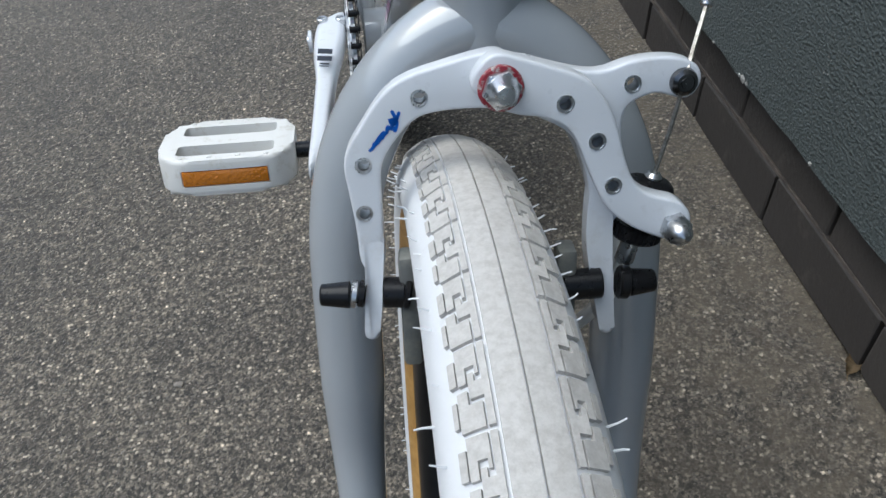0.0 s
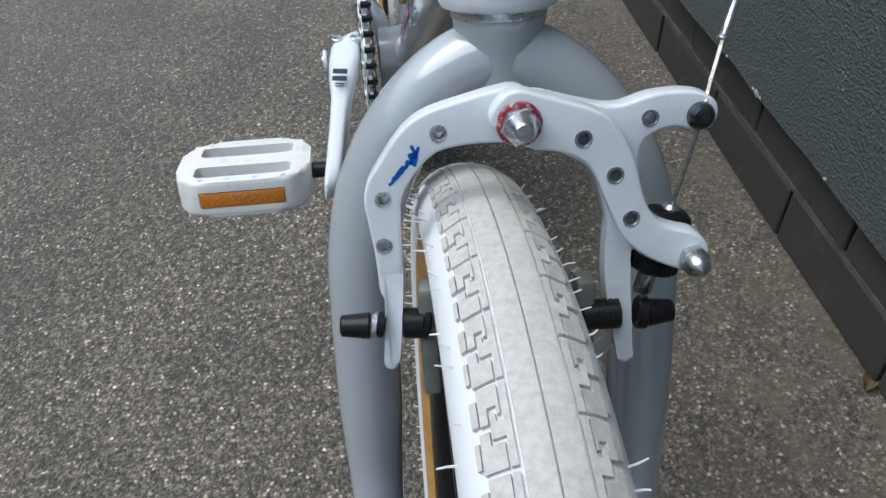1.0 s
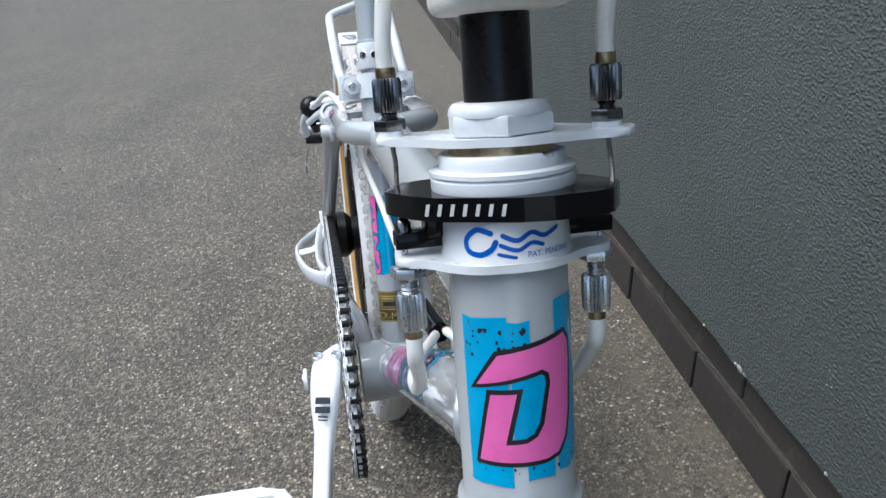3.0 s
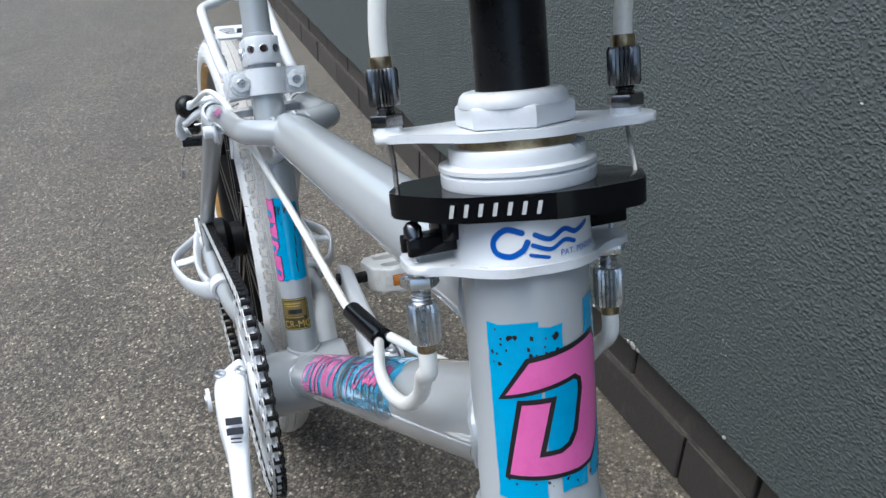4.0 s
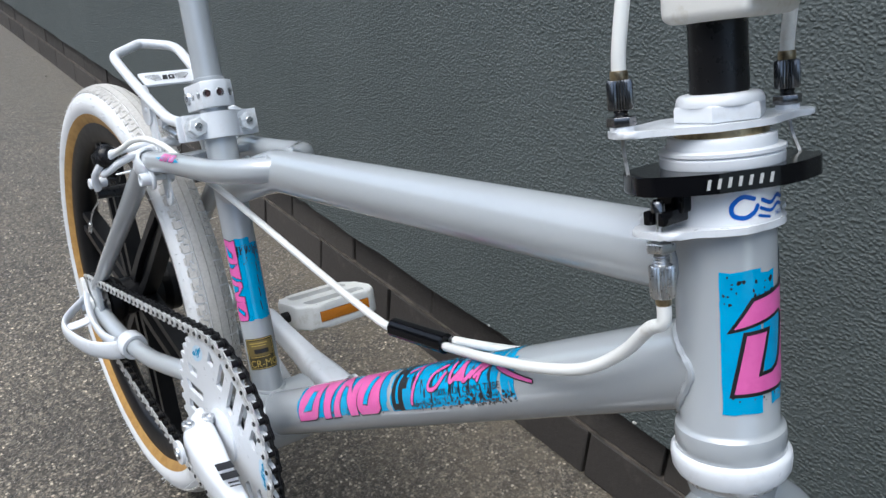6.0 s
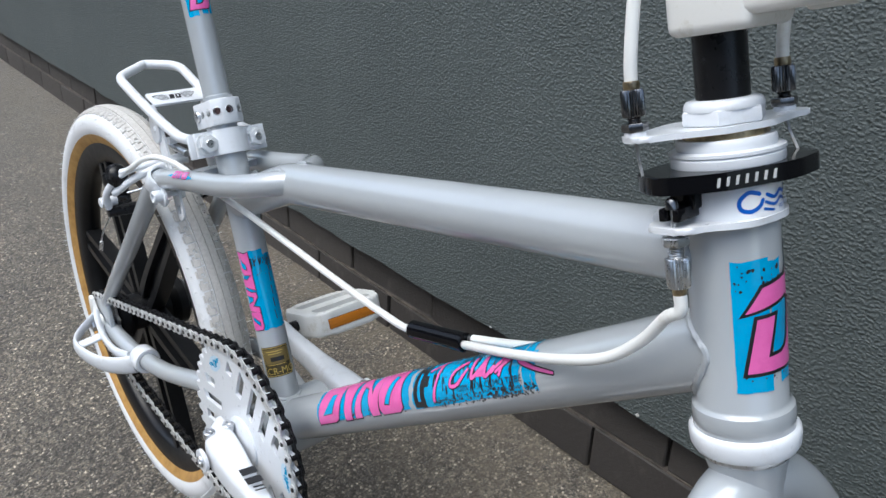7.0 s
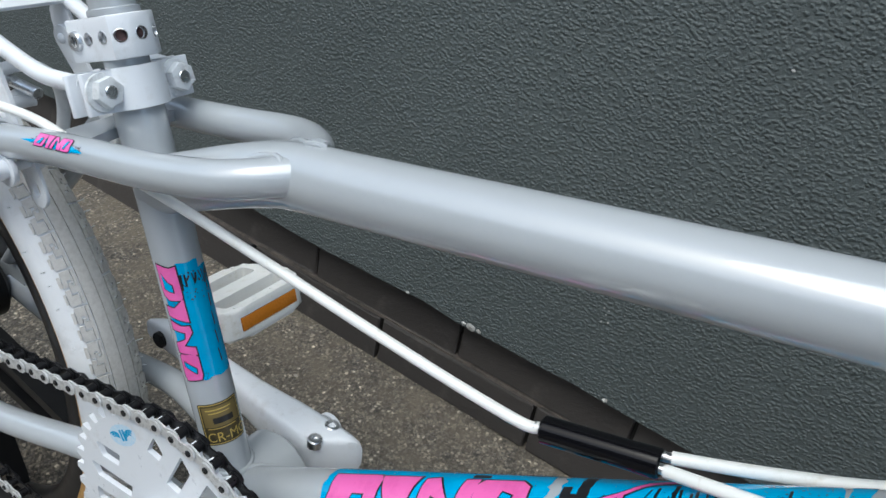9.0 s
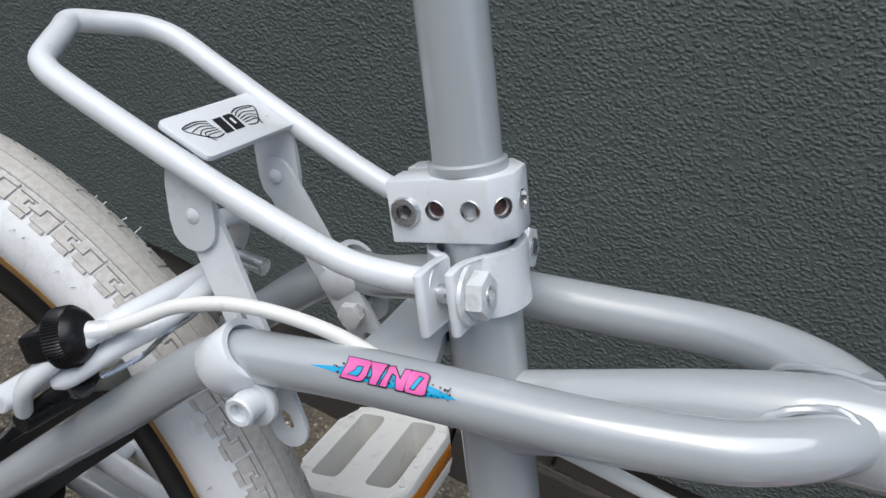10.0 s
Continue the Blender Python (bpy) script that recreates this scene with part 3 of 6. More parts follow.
def build_wheel(name, centre, axis, seed, label, start=0.0, R=TYRE_R):
    """A nylon mag wheel with a white tyre; its axle lies along x."""
    M = frame_at(centre, axis, (0, 1, 0))     # x rearward, y up, z towards the wall
    W, k = 0.0225, R / TYRE_R
    bm = bmesh.new()
    rim = [(0.186, -0.0120), (0.1955, -0.0140), (0.2045, -0.0150), (0.2075, -0.0140), (0.2065, -0.0115), (0.199, -0.0105), (0.199, 0.0105), (0.2065, 0.0115), (0.2075, 0.0140), (0.2045, 0.0150), (0.1955, 0.0140), (0.186, 0.0120), (0.1815, 0.0075), (0.1800, 0.0), (0.1815, -0.0075)]
    lathe(bm, [(r * k, h) for r, h in rim], M, 120, closed=True)
    wheel = part(name, bm, MAG, bicycle, label)
    bm = bmesh.new()
    lathe(bm, [(0.006, -0.045), (0.024, -0.045), (0.030, -0.040), (0.030, -0.030), (0.022, -0.022), (0.022, 0.022), (0.030, 0.030), (0.030, 0.040), (0.024, 0.045), (0.006, 0.045)], M, 40, closed=True)
    part("hub", bm, MAG, wheel)
    for i in range(6):
        a = 2 * math.pi * i / 6 + start
        mm = M @ Matrix.Rotation(a, 4, "Z")
        bm = bmesh.new()
        for sgn in (-1, 1):
            out = ribbon([(0.022, sgn * 0.011), (0.07, sgn * 0.0135), (0.13, sgn * 0.012), (0.184, sgn * 0.010)], [0.0055, 0.0045, 0.004, 0.005], 3)
            prism(bm, out, -0.009, 0.009, mm, 0.0015, 1)
        prism(bm, [(0.02, -0.012), (0.02, 0.012), (0.183, 0.011), (0.183, -0.011)], -0.002, 0.002, mm)
        part("spoke", bm, MAG, wheel)
    bm = rod(bmesh.new(), centre - axis * 0.068, centre + axis * 0.068, 0.0048, 16)
    part("axle", bm, STEEL, wheel)
    # tyre: bead ring, bulging side walls, flatter crown
    def prof(a):
        return (R - 0.0205 + 0.0205 * math.sin(a), W * math.cos(a))
    side = [prof(math.radians(d)) for d in range(-30, 211, 8)]
    bm = bmesh.new()
    lathe(bm, [(r, h) for r, h in side], M, 180)
    tyre = part("tyre", bm, SIDEWALL, wheel, "white rubber tyre with key-pattern tread and moulding hairs")
    for sgn in (-1, 1):
        ring = [(0.2040, 0.0138), (0.2090, 0.0169), (0.2145, 0.0197), (0.2162, 0.0203), (0.2162, 0.0193), (0.2100, 0.0160), (0.2040, 0.0125)]
        bm = lathe(bmesh.new(), [(r * k, sgn * h) for r, h in ring], M, 140, closed=True)
        part("skinwall_ring", bm, AMBER, tyre, "amber rubber ring beside the rim")

    def at(u, v, lift):
        a = u / R
        b = v / (0.0215)
        rr = R - 0.0205 + (0.0199 + 0.0021 * lift) * math.cos(b)
        h = (W + 0.0012 * lift) * math.sin(b)
        return M @ Vector((rr * math.cos(a), rr * math.sin(a), h))
    n = 62
    pitch = 2 * math.pi * R / n
    bm = bmesh.new()
    for k in range(n):
        for sgn in (-1, 1):
            tread_unit(bm, at, pitch, sgn, k + (0.5 if sgn > 0 else 0))
    # centre ribs with thin grooves between them
    m = 208
    for v0, v1 in ((-0.0072, -0.0001), (0.0001, 0.0072)):
        strips = []
        for k in range(m):
            u = 2 * math.pi * R * k / m
            strips.append([bm.verts.new(at(u, v, l)) for v, l in ((v0, 0.0), (v0 + 0.0002, 0.90), (v0 * 0.5 + v1 * 0.5, 0.96 + 0.05 * math.sin(k * 1.7 + v0 * 900)), (v1 - 0.0002, 0.90), (v1, 0.0))])
        for k in range(m):
            a, b = strips[k], strips[(k + 1) % m]
            for j in range(4):
                bm.faces.new((a[j], b[j], b[j + 1], a[j + 1]))
    tr = part("tread", bm, TREAD, tyre, "grey-white worn tread")
    # moulding hairs
    rng = random.Random(seed)
    bm = bmesh.new()
    for k in range(170):
        u = 2 * math.pi * R * (k + rng.random() * 0.7) / 170
        for sgn in (-1, 1):
            if rng.random() < 0.35:
                continue
            v = sgn * rng.choice((0.0245, 0.0245, 0.0235, 0.030))
            p = at(u, v, 0.0)
            c = M @ Vector(((R - 0.0205) * math.cos(u / R), (R - 0.0205) * math.sin(u / R), 0))
            d = (p - c).normalized()
            side_ = Vector((rng.uniform(-1, 1), rng.uniform(-1, 1), rng.uniform(-1, 1))) * 0.45
            ln = rng.uniform(0.002, 0.0062)
            sweep(bm, [p - d * 0.0004, p + d * ln * 0.5 + side_ * ln * 0.12, p + d * ln * 0.9 + side_ * ln * 0.5], (0.00042, 0.00026), 4)
    tagged(part("moulding_hairs", bm, SIDEWALL, tyre), kind="stuff")
    return wheel


front_wheel = build_wheel("front_wheel", H(-0.0150, 0.2551, 0.0541), Vector((1, -0.02, 0)).normalized(), 3, "black nylon mag wheel with a white tyre", 0.3)
rear_wheel = build_wheel("rear_wheel", REAR, Vector((1, 0, 0)), 9, "black nylon mag wheel with a white tyre", 0.15)


def hexagon(r, turn=0.0):
    return [(r * math.cos(math.pi * k / 3 + turn), r * math.sin(math.pi * k / 3 + turn)) for k in range(6)]


def nut(bm, p, axis, r, h, turn=0.0):
    """A six-sided nut with softened edges, its foot at p."""
    side = (1, 0, 0) if abs(Vector(axis).normalized().x) < 0.9 else (0, 1, 0)
    return prism(bm, hexagon(r, turn), 0, h, frame_at(p, axis, side), r * 0.10)


def stack(name, steps, m, mat, parent, label="", seg=32, ridge=0.0):
    return part(name, lathe(bmesh.new(), steps, m, seg, ridge), mat, parent, label)


# ---- headset and detangler on the head tube ----
def build_headset():
    hs = stack("headset_cup", [(0.016, 0.5586), (0.0190, 0.5586), (0.0214, 0.5596), (0.0226, 0.5618), (0.0230, 0.5660), (0.0228, 0.5682), (0.0220, 0.5693), (0.0208, 0.5697), (0.016, 0.5697)], HM, WHITE, bicycle, "white headset cup", 56)
    stack("crown_race", [(0.012, 0.5555), (0.0178, 0.5555), (0.0181, 0.5563), (0.0178, 0.5587), (0.012, 0.5587)], HM, STEEL, hs, "bright steel race", 40)
    det = stack("cable_detangler", [(0.0150, 0.6590), (0.0205, 0.6590), (0.0205, 0.6612), (0.0197, 0.6632), (0.0191, 0.6765), (0.0150, 0.6765)], HM, WHITE, bicycle, "white and black rotary cable detangler", 56)

    def turned(a, dz=0.0):
        return HM @ Matrix.Translation((0, 0, dz)) @ Matrix.Rotation(a, 4, "Z")
    # lower plate with two ears
    ears = [(-0.0335, -0.0040), (-0.0310, -0.0078), (-0.0240, -0.0095), (-0.0165, -0.0180), (-0.0090, -0.0225), (0.0090, -0.0225), (0.0165, -0.0180), (0.0240, -0.0095), (0.0310, -0.0078), (0.0335, -0.0040)]
    lm = turned(radians(-6.5)) @ Matrix.Translation((-0.0012, 0.0020, 0))
    part("lower_plate", prism(bmesh.new(), rounded(ears + [(x, 0.005 - y) for x, y in reversed(ears)], 0.004), 0.6592, 0.6617, lm, 0.0009, 3), WHITE, det, "white enamelled plate")
    rotor = [(-0.0352, 0.0045), (-0.0352, -0.0095), (-0.0320, -0.0132), (-0.0212, -0.0200), (-0.012, -0.0229), (0.012, -0.0229), (0.0212, -0.0200), (0.0320, -0.0132), (0.0352, -0.0095), (0.0352, 0.0045), (0.0325, 0.0080), (0.0215, 0.0165), (0.012, 0.0205), (-0.012, 0.0205), (-0.0215, 0.0165), (-0.0325, 0.0080)]
    rm = turned(radians(-29.5)) @ Matrix.Translation((-0.0008, 0.0006, 0))
    part("rotor", prism(bmesh.new(), rounded(rotor, 0.0016, 3), 0.6746, 0.6816, rm, 0.0007, 3), GLOSS, det, "glossy black anodised rotor plate")
    # the maker's mark on its edge as plain slanted bars
    for k in range(7):
        x = -0.0165 + 0.0038 * k
        bm = prism(bmesh.new(), [(x, 0.6764), (x + 0.0011, 0.6764), (x + 0.0018, 0.6798), (x + 0.0007, 0.6798)], 0, 0.0003, rm @ Matrix(((1, 0, 0, 0), (0, 0, -1, -0.0229), (0, 1, 0, 0), (0, 0, 0, 1))))
        part("mark_bar", bm, FILM_GREY, det, "pale printed bar")
    for x, n in ((-0.0285, -0.0055), (0.0285, -0.0020)):
        k = -1 if x < 0 else 1
        m = frame_at(H(x, 0.6668, n), SD, (k, 0, 0))
        bm = prism(bmesh.new(), rounded([(-0.009, -0.0045), (0.0055, -0.0045), (0.0055, -0.0016), (0.0010, -0.0012), (0.0010, 0.0012), (0.0055, 0.0016), (0.0055, 0.0045), (-0.009, 0.0045)], 0.0010, 2), -0.0026, 0.0024, m, 0.0005)
        box(bm, 0.007, 0.011, 0.0075, frame_at(H(x * 0.74, 0.6708, n), SD), 0.001)
        part("cable_lug", bm, GLOSS, det, "black forked cable stop")
        stack("cable_end", [(0.0001, 0.0046), (0.0016, 0.0042), (0.0026, 0.0028), (0.0027, 0.0), (0.0001, 0.0)], frame_at(H(x * 1.09, 0.6690, n), SD), DARKSTEEL, det, "grey domed cable end", 20)
        rod_ = rod(bmesh.new(), H(x * 1.09, 0.6580, n), H(x * 1.09, 0.6692, n), 0.0010, 8)
        part("cable_pin", rod_, STEEL, det)
    stack("upper_bearing", [(0.0140, 0.6816), (0.0217, 0.6816), (0.0219, 0.6822), (0.0219, 0.6850), (0.0211, 0.6857), (0.0140, 0.6857)], HM, WHITE, det, "chipped white bearing ring", 56)
    stack("knurled_ring", [(0.0140, 0.6857), (0.0214, 0.6857), (0.0222, 0.6862), (0.0222, 0.6874), (0.0212, 0.6879), (0.0140, 0.6879)], HM, WHITE, det, "white knurled ring", 200, 0.010)
    lw = stack("lock_washer", [(0.0120, 0.6879), (0.0190, 0.6879), (0.0192, 0.6886), (0.0191, 0.6916), (0.0186, 0.6922), (0.0120, 0.6922)], HM, WHITE, det, "chipped white toothed lock washer", 64)
    cut(lw, [box(bmesh.new(), 0.0032, 0.014, 0.003, HM @ Matrix.Rotation(radians(-76 + 7.5 * k), 4, "Z") @ Matrix.Rotation(radians(0), 4, "X") @ Matrix.Translation((0.0, -0.0190, 0.6926)) @ Matrix.Rotation(radians(45), 4, "Y")) for k in range(14, 24)])
    stack("thread_collar", [(0.0110, 0.6920), (0.0165, 0.6920), (0.0165, 0.6952), (0.0110, 0.6952)], HM, BRASS, det, "worn brass-coloured collar", 40)
    up = [(-0.0395, -0.0045), (-0.0370, -0.0085), (-0.0290, -0.0095), (-0.0185, -0.0160), (-0.0100, -0.0215), (0.0100, -0.0215), (0.0185, -0.0160), (0.0290, -0.0095), (0.0370, -0.0085), (0.0395, -0.0045)]
    um = turned(radians(-25)) @ Matrix.Translation((-0.0005, 0.0045, 0))
    part("upper_plate", prism(bmesh.new(), rounded(up + [(x, -y) for x, y in reversed(up)], 0.0045), 0.6948, 0.6972, um, 0.0009, 3), WHITE, det, "white enamelled plate")
    bm = prism(bmesh.new(), hexagon(0.0168, 0.42), 0.6972, 0.7034, HM, 0.0012)
    lathe(bm, [(0.0100, 0.7020), (0.0152, 0.7028), (0.0154, 0.7036), (0.0148, 0.7056), (0.0138, 0.7066), (0.0124, 0.7069), (0.0100, 0.7069), (0.0100, 0.7020)], HM, 48)
    part("lock_nut", bm, WHITE, det, "white six-sided lock nut")
    stem = stack("stem_quill", [(0.0001, 0.700), (0.0103, 0.700), (0.0103, 0.748), (0.0001, 0.748)], HM, BLACK, bicycle, "black quill with a white stem block", 40)
    bm = box(bmesh.new(), 0.036, 0.0345, 0.040, HM @ Matrix.Translation((0.0, -0.0052, 0.7515)), 0.004, 4)
    box(bm, 0.0348, 0.030, 0.0355, HM @ Matrix.Translation((0.0, -0.0290, 0.7538)), 0.004, 4)
    part("stem_block", bm, PLASTIC, stem, "white painted stem block")
    bm = rod(bmesh.new(), H(0.010, 0.7430, 0.050), H(0.010, 0.7430, 0.030), 0.0085, 24, 0.0015)
    part("clamp_lug", bm, PLASTIC, stem)
    bm = rod(bmesh.new(), H(0.010, 0.7430, 0.0505), H(0.010, 0.7430, 0.046), 0.0036, 16)
    part("clamp_bolt", bm, DARKSTEEL, stem, "dark socket bolt")
    # four adjusters with their cables
    for x, n in ((-0.0308, -0.0195), (0.0300, 0.0090)):
        m = frame_at(H(x, 0.6970, n), SD)
        ad = stack("cable_adjuster", [(0.0001, 0.0078), (0.0042, 0.0078), (0.0046, 0.0086), (0.0046, 0.0172), (0.0041, 0.0182), (0.0001, 0.0182)], m, DARKSTEEL, bicycle, "dark knurled cable adjuster", 48, 0.11)
        stack("thread", [(0.0001, 0.003)] + [(0.0023 if k % 2 else 0.0028, 0.0035 + 0.0006 * k) for k in range(9)] + [(0.0001, 0.0085)], m, DARKSTEEL, ad, "", 16)
        part("nut", nut(bmesh.new(), H(x, 0.6989, n), SD, 0.0052, 0.0036, 0.2), DARKSTEEL, ad, "dark chrome nut")
        stack("foot_washer", [(0.0001, 0.0), (0.0044, 0.0), (0.0042, 0.0019), (0.0001, 0.0019)], m, WHITE, ad, "", 20)
        stack("ferrule", [(0.0001, 0.0180), (0.0030, 0.0180), (0.0032, 0.0186), (0.0032, 0.0206), (0.0030, 0.0214), (0.0001, 0.0214)], m, BRASS, ad, "brass cable ferrule", 20)
        k = -1 if x < 0 else 1
        pts = [H(x, 0.7165, n), H(x + k * 0.000, 0.728, n + 0.001), H(x + 0.003, 0.755, n + 0.004), H(x + 0.008 + k * 0.002, 0.785, n + 0.010), H(x + 0.016, 0.82, n + 0.018)]
        part("cable_sheath", sweep(bmesh.new(), smooth_path(pts, 5), 0.0026, 14), SHEATH, ad, "white cable sheath")
        e = H(-0.0305, 0.681, -0.0180) if x < 0 else H(0.0295, 0.681, 0.0140)
        a = H(x, 0.6955, n)
        part("inner_wire", sweep(bmesh.new(), smooth_path([a, a.lerp(e, 0.5) + Vector((0.0006, 0.001, 0)), e], 4), 0.0008, 8, ridge=0.2), WIRE, ad, "steel wire strand")
    for x, n, side in ((-0.0305, -0.0055, -1), (0.0293, -0.0020, 1)):
        m = frame_at(H(x, 0.6580, n), -SD)
        ad = stack("cable_adjuster", [(0.0001, 0.0085), (0.0042, 0.0085), (0.0047, 0.0094), (0.0047, 0.0196), (0.0042, 0.0206), (0.0001, 0.0206)], m, STEEL, bicycle, "bright knurled steel cable adjuster", 44, 0.11)
        stack("thread", [(0.0001, 0.003)] + [(0.0025 if k % 2 else 0.0031, 0.0035 + 0.0006 * k) for k in range(10)] + [(0.0001, 0.0098)], m, STEEL, ad, "", 16)
        part("nut", nut(bmesh.new(), H(x, 0.6580, n), -SD, 0.0056, 0.0036, 0.3), STEEL, ad, "bright steel nut")
        stack("ferrule", [(0.0001, 0.0200), (0.0029, 0.0200), (0.0029, 0.0232), (0.0026, 0.0238), (0.0001, 0.0238)], m, BRASS, ad, "brass cable ferrule", 20)
        p0, p1 = H(x, 0.6355, n), H(x, 0.6275, n - 0.0005)
        if side < 0:
            rest = [(-0.0298, 0.3054, 0.5613), (-0.0271, 0.3162, 0.5444), (-0.0264, 0.3332, 0.5266), (-0.0243, 0.3590, 0.5113), (-0.0173, 0.3936, 0.4935), (-0.0072, 0.4284, 0.4758), (0.0002, 0.4530, 0.4634)]
        else:
            rest = [(0.0300, 0.3030, 0.5580), (0.0305, 0.3180, 0.5360), (0.0290, 0.3450, 0.5120), (0.0235, 0.3850, 0.4870), (0.0150, 0.4230, 0.4730), (0.0068, 0.4535, 0.4650)]
        part("cable_sheath", sweep(bmesh.new(), smooth_path([p0, p1] + [Vector(q) for q in rest], 6), 0.0027, 16), SHEATH, ad, "white cable sheath")
    return det


detangler = build_headset()


def build_coupler():
    a, b = Vector((-0.0005, 0.5035, 0.4510)), Vector((0.003, 0.4562, 0.4626))
    d = (b - a).normalized()
    cp = part("cable_coupler", rod(bmesh.new(), a, b, 0.0060, 28, 0.0010), GLOSS, bicycle, "glossy black cable splitter tube")
    part("end_cap", rod(bmesh.new(), b - d * 0.010, b + d * 0.0006, 0.0062, 28, 0.0008), GLOSS, cp)
    for x, z in ((-0.0028, 0.0002), (0.0034, 0.0016)):
        o = Vector((x, 0, z))
        part("ferrule", rod(bmesh.new(), b + o - d * 0.001, b + o + d * 0.0035, 0.0021, 14), STEEL, cp, "bright steel ferrule")
    part("ferrule", rod(bmesh.new(), a + d * 0.001, a - d * 0.0035, 0.0024, 14), STEEL, cp, "bright steel ferrule")
    pts = [a - d * 0.001, a - d * 0.010, (-0.003, 0.545, 0.4505), (-0.006, 0.590, 0.4555), (-0.0105, 0.640, 0.4630), (-0.0165, 0.695, 0.4720), (-0.0205, 0.740, 0.4765), (-0.0215, 0.765, 0.4755), (-0.0245, 0.786, 0.4825), (-0.0290, 0.806, 0.4862), (-0.0345, 0.829, 0.4855), (-0.0395, 0.849, 0.4785), (-0.0440, 0.861, 0.4700), (-0.0480, 0.8720, 0.4625)]
    part("rear_cable_sheath", sweep(bmesh.new(), smooth_path(pts, 6), 0.0026, 16), SHEATH, cp, "white cable sheath running to the rear brake")
    return cp


coupler = build_coupler()


# ---- front brake ----
def build_front_brake():
    fm = frame_at(F(0, 0, 0), SN * CS - Vector((SS, 0, 0)), FX)    # x sideways, z forward
    up = fm.to_3x3().inverted() @ SD
    sgn = 1 if up.y > 0 else -1

    def flat(path):
        return [(x, sgn * s) for x, s in path]

    def arm(name, outline, n0, n1, holes, label="", reach=0.007):
        bm = slab(bmesh.new(), rounded(flat(outline), reach, 4), n0, n1, fm, 0.0013)
        bm.normal_update()
        bmesh.ops.triangulate(bm, faces=[f for f in bm.faces if len(f.verts) > 4])
        ob = part(name, bm, WHITE, brake, label) if brake else tagged(part(name, bm, WHITE, bicycle), "white alloy side-pull caliper brake")
        if holes:
            cut(ob, [rod(bmesh.new(), F(x, s, n0 - 0.004), F(x, s, n1 + 0.004), 0.0026, 20, 0.00001) for x, s in holes])
        for x, s in holes:
            cb = lathe(bmesh.new(), [(0.0020, 0.0), (0.0026, 0.0), (0.0030, -0.0001), (0.0030, 0.0003), (0.0026, 0.0003), (0.0022, -0.0012), (0.0020, -0.002)], frame_at(F(x, s, n1), SN, FX), 22)
            part("hole_rim", cb, STEEL, ob, "bare metal hole edge")
        return ob
    brake = None
    brake = arm("front_brake", [(0.0035, 0.5415), (-0.0065, 0.5400), (-0.0295, 0.5338), (-0.0376, 0.5283), (-0.0522, 0.5070), (-0.0490, 0.4800), (-0.0488, 0.4630), (-0.0395, 0.4630), (-0.0398, 0.4860), (-0.0392, 0.5050), (-0.0275, 0.5194), (-0.0190, 0.5217), (-0.0070, 0.5223), (0.0060, 0.5215), (0.0100, 0.5310)], 0.041, 0.050, [(-0.0247, 0.5265), (-0.0447, 0.5039), (-0.0457, 0.4862)])
    def shoe_bar(pts, widths, n0, n1, top):
        bm = prism(bmesh.new(), ribbon(flat(pts), widths, 5), n0, n1, fm, 0.0018, 4)
        back = fm.inverted()
        for v in bm.verts:
            q = back @ v.co
            f = min(1.0, max(0.0, (abs(q.y) - 0.4600) / 0.0140))
            if q.z > top:
                q.z = q.z + (top + (q.z - top) * 0.08 - q.z) * f
                v.co = fm @ q
        part("shoe_arm", bm, WHITE, brake)
    shoe_bar([(-0.0440, 0.476), (-0.0436, 0.468), (-0.0447, 0.4530), (-0.0462, 0.4395)], [0.0044, 0.0034, 0.0031, 0.0029], 0.0415, 0.0555, 0.0492)
    arm("front_arm", [(-0.0100, 0.5310), (-0.0050, 0.5395), (0.0004, 0.5425), (0.0076, 0.5402), (0.0286, 0.5336), (0.0345, 0.5268), (0.0390, 0.5187), (0.0440, 0.5007), (0.0488, 0.4935), (0.0560, 0.4908), (0.0620, 0.4896), (0.0672, 0.4845), (0.0668, 0.4770), (0.0615, 0.4735), (0.0460, 0.4800), (0.0375, 0.4872), (0.0326, 0.4970), (0.0262, 0.5132), (0.0220, 0.5178), (0.0145, 0.5210), (0.0040, 0.5220)], 0.050, 0.0585, [(0.0221, 0.5250), (0.0330, 0.5120), (0.0392, 0.4961)])
    arm("cable_arm", [(0.0040, 0.5230), (0.0040, 0.5400), (0.0200, 0.5350), (0.0345, 0.5317), (0.0455, 0.5362), (0.0595, 0.5368), (0.0675, 0.5335), (0.0690, 0.5275), (0.0655, 0.5222), (0.0605, 0.5226), (0.0540, 0.5250), (0.0466, 0.5222), (0.0434, 0.5186), (0.0430, 0.5106), (0.0462, 0.4950), (0.0450, 0.4780), (0.0345, 0.4780), (0.0330, 0.4940), (0.0270, 0.5120)], 0.0405, 0.0490, [(0.0458, 0.5280)])
    shoe_bar([(0.0385, 0.490), (0.0378, 0.4800), (0.0378, 0.4650), (0.0398, 0.4480), (0.0414, 0.4370)], [0.0050, 0.0048, 0.0044, 0.0034, 0.0029], 0.0405, 0.0545, 0.0482)

    def face(x, s, n):
        return frame_at(F(x, s, n), SN, FX)
    stack("pivot_washer", [(0.0001, 0.0), (0.0073, 0.0), (0.0075, 0.0004), (0.0074, 0.0014), (0.0069, 0.0018), (0.0001, 0.0018)], face(0.0012, 0.5312, 0.0585), RED, brake, "worn red washer ring", 32)
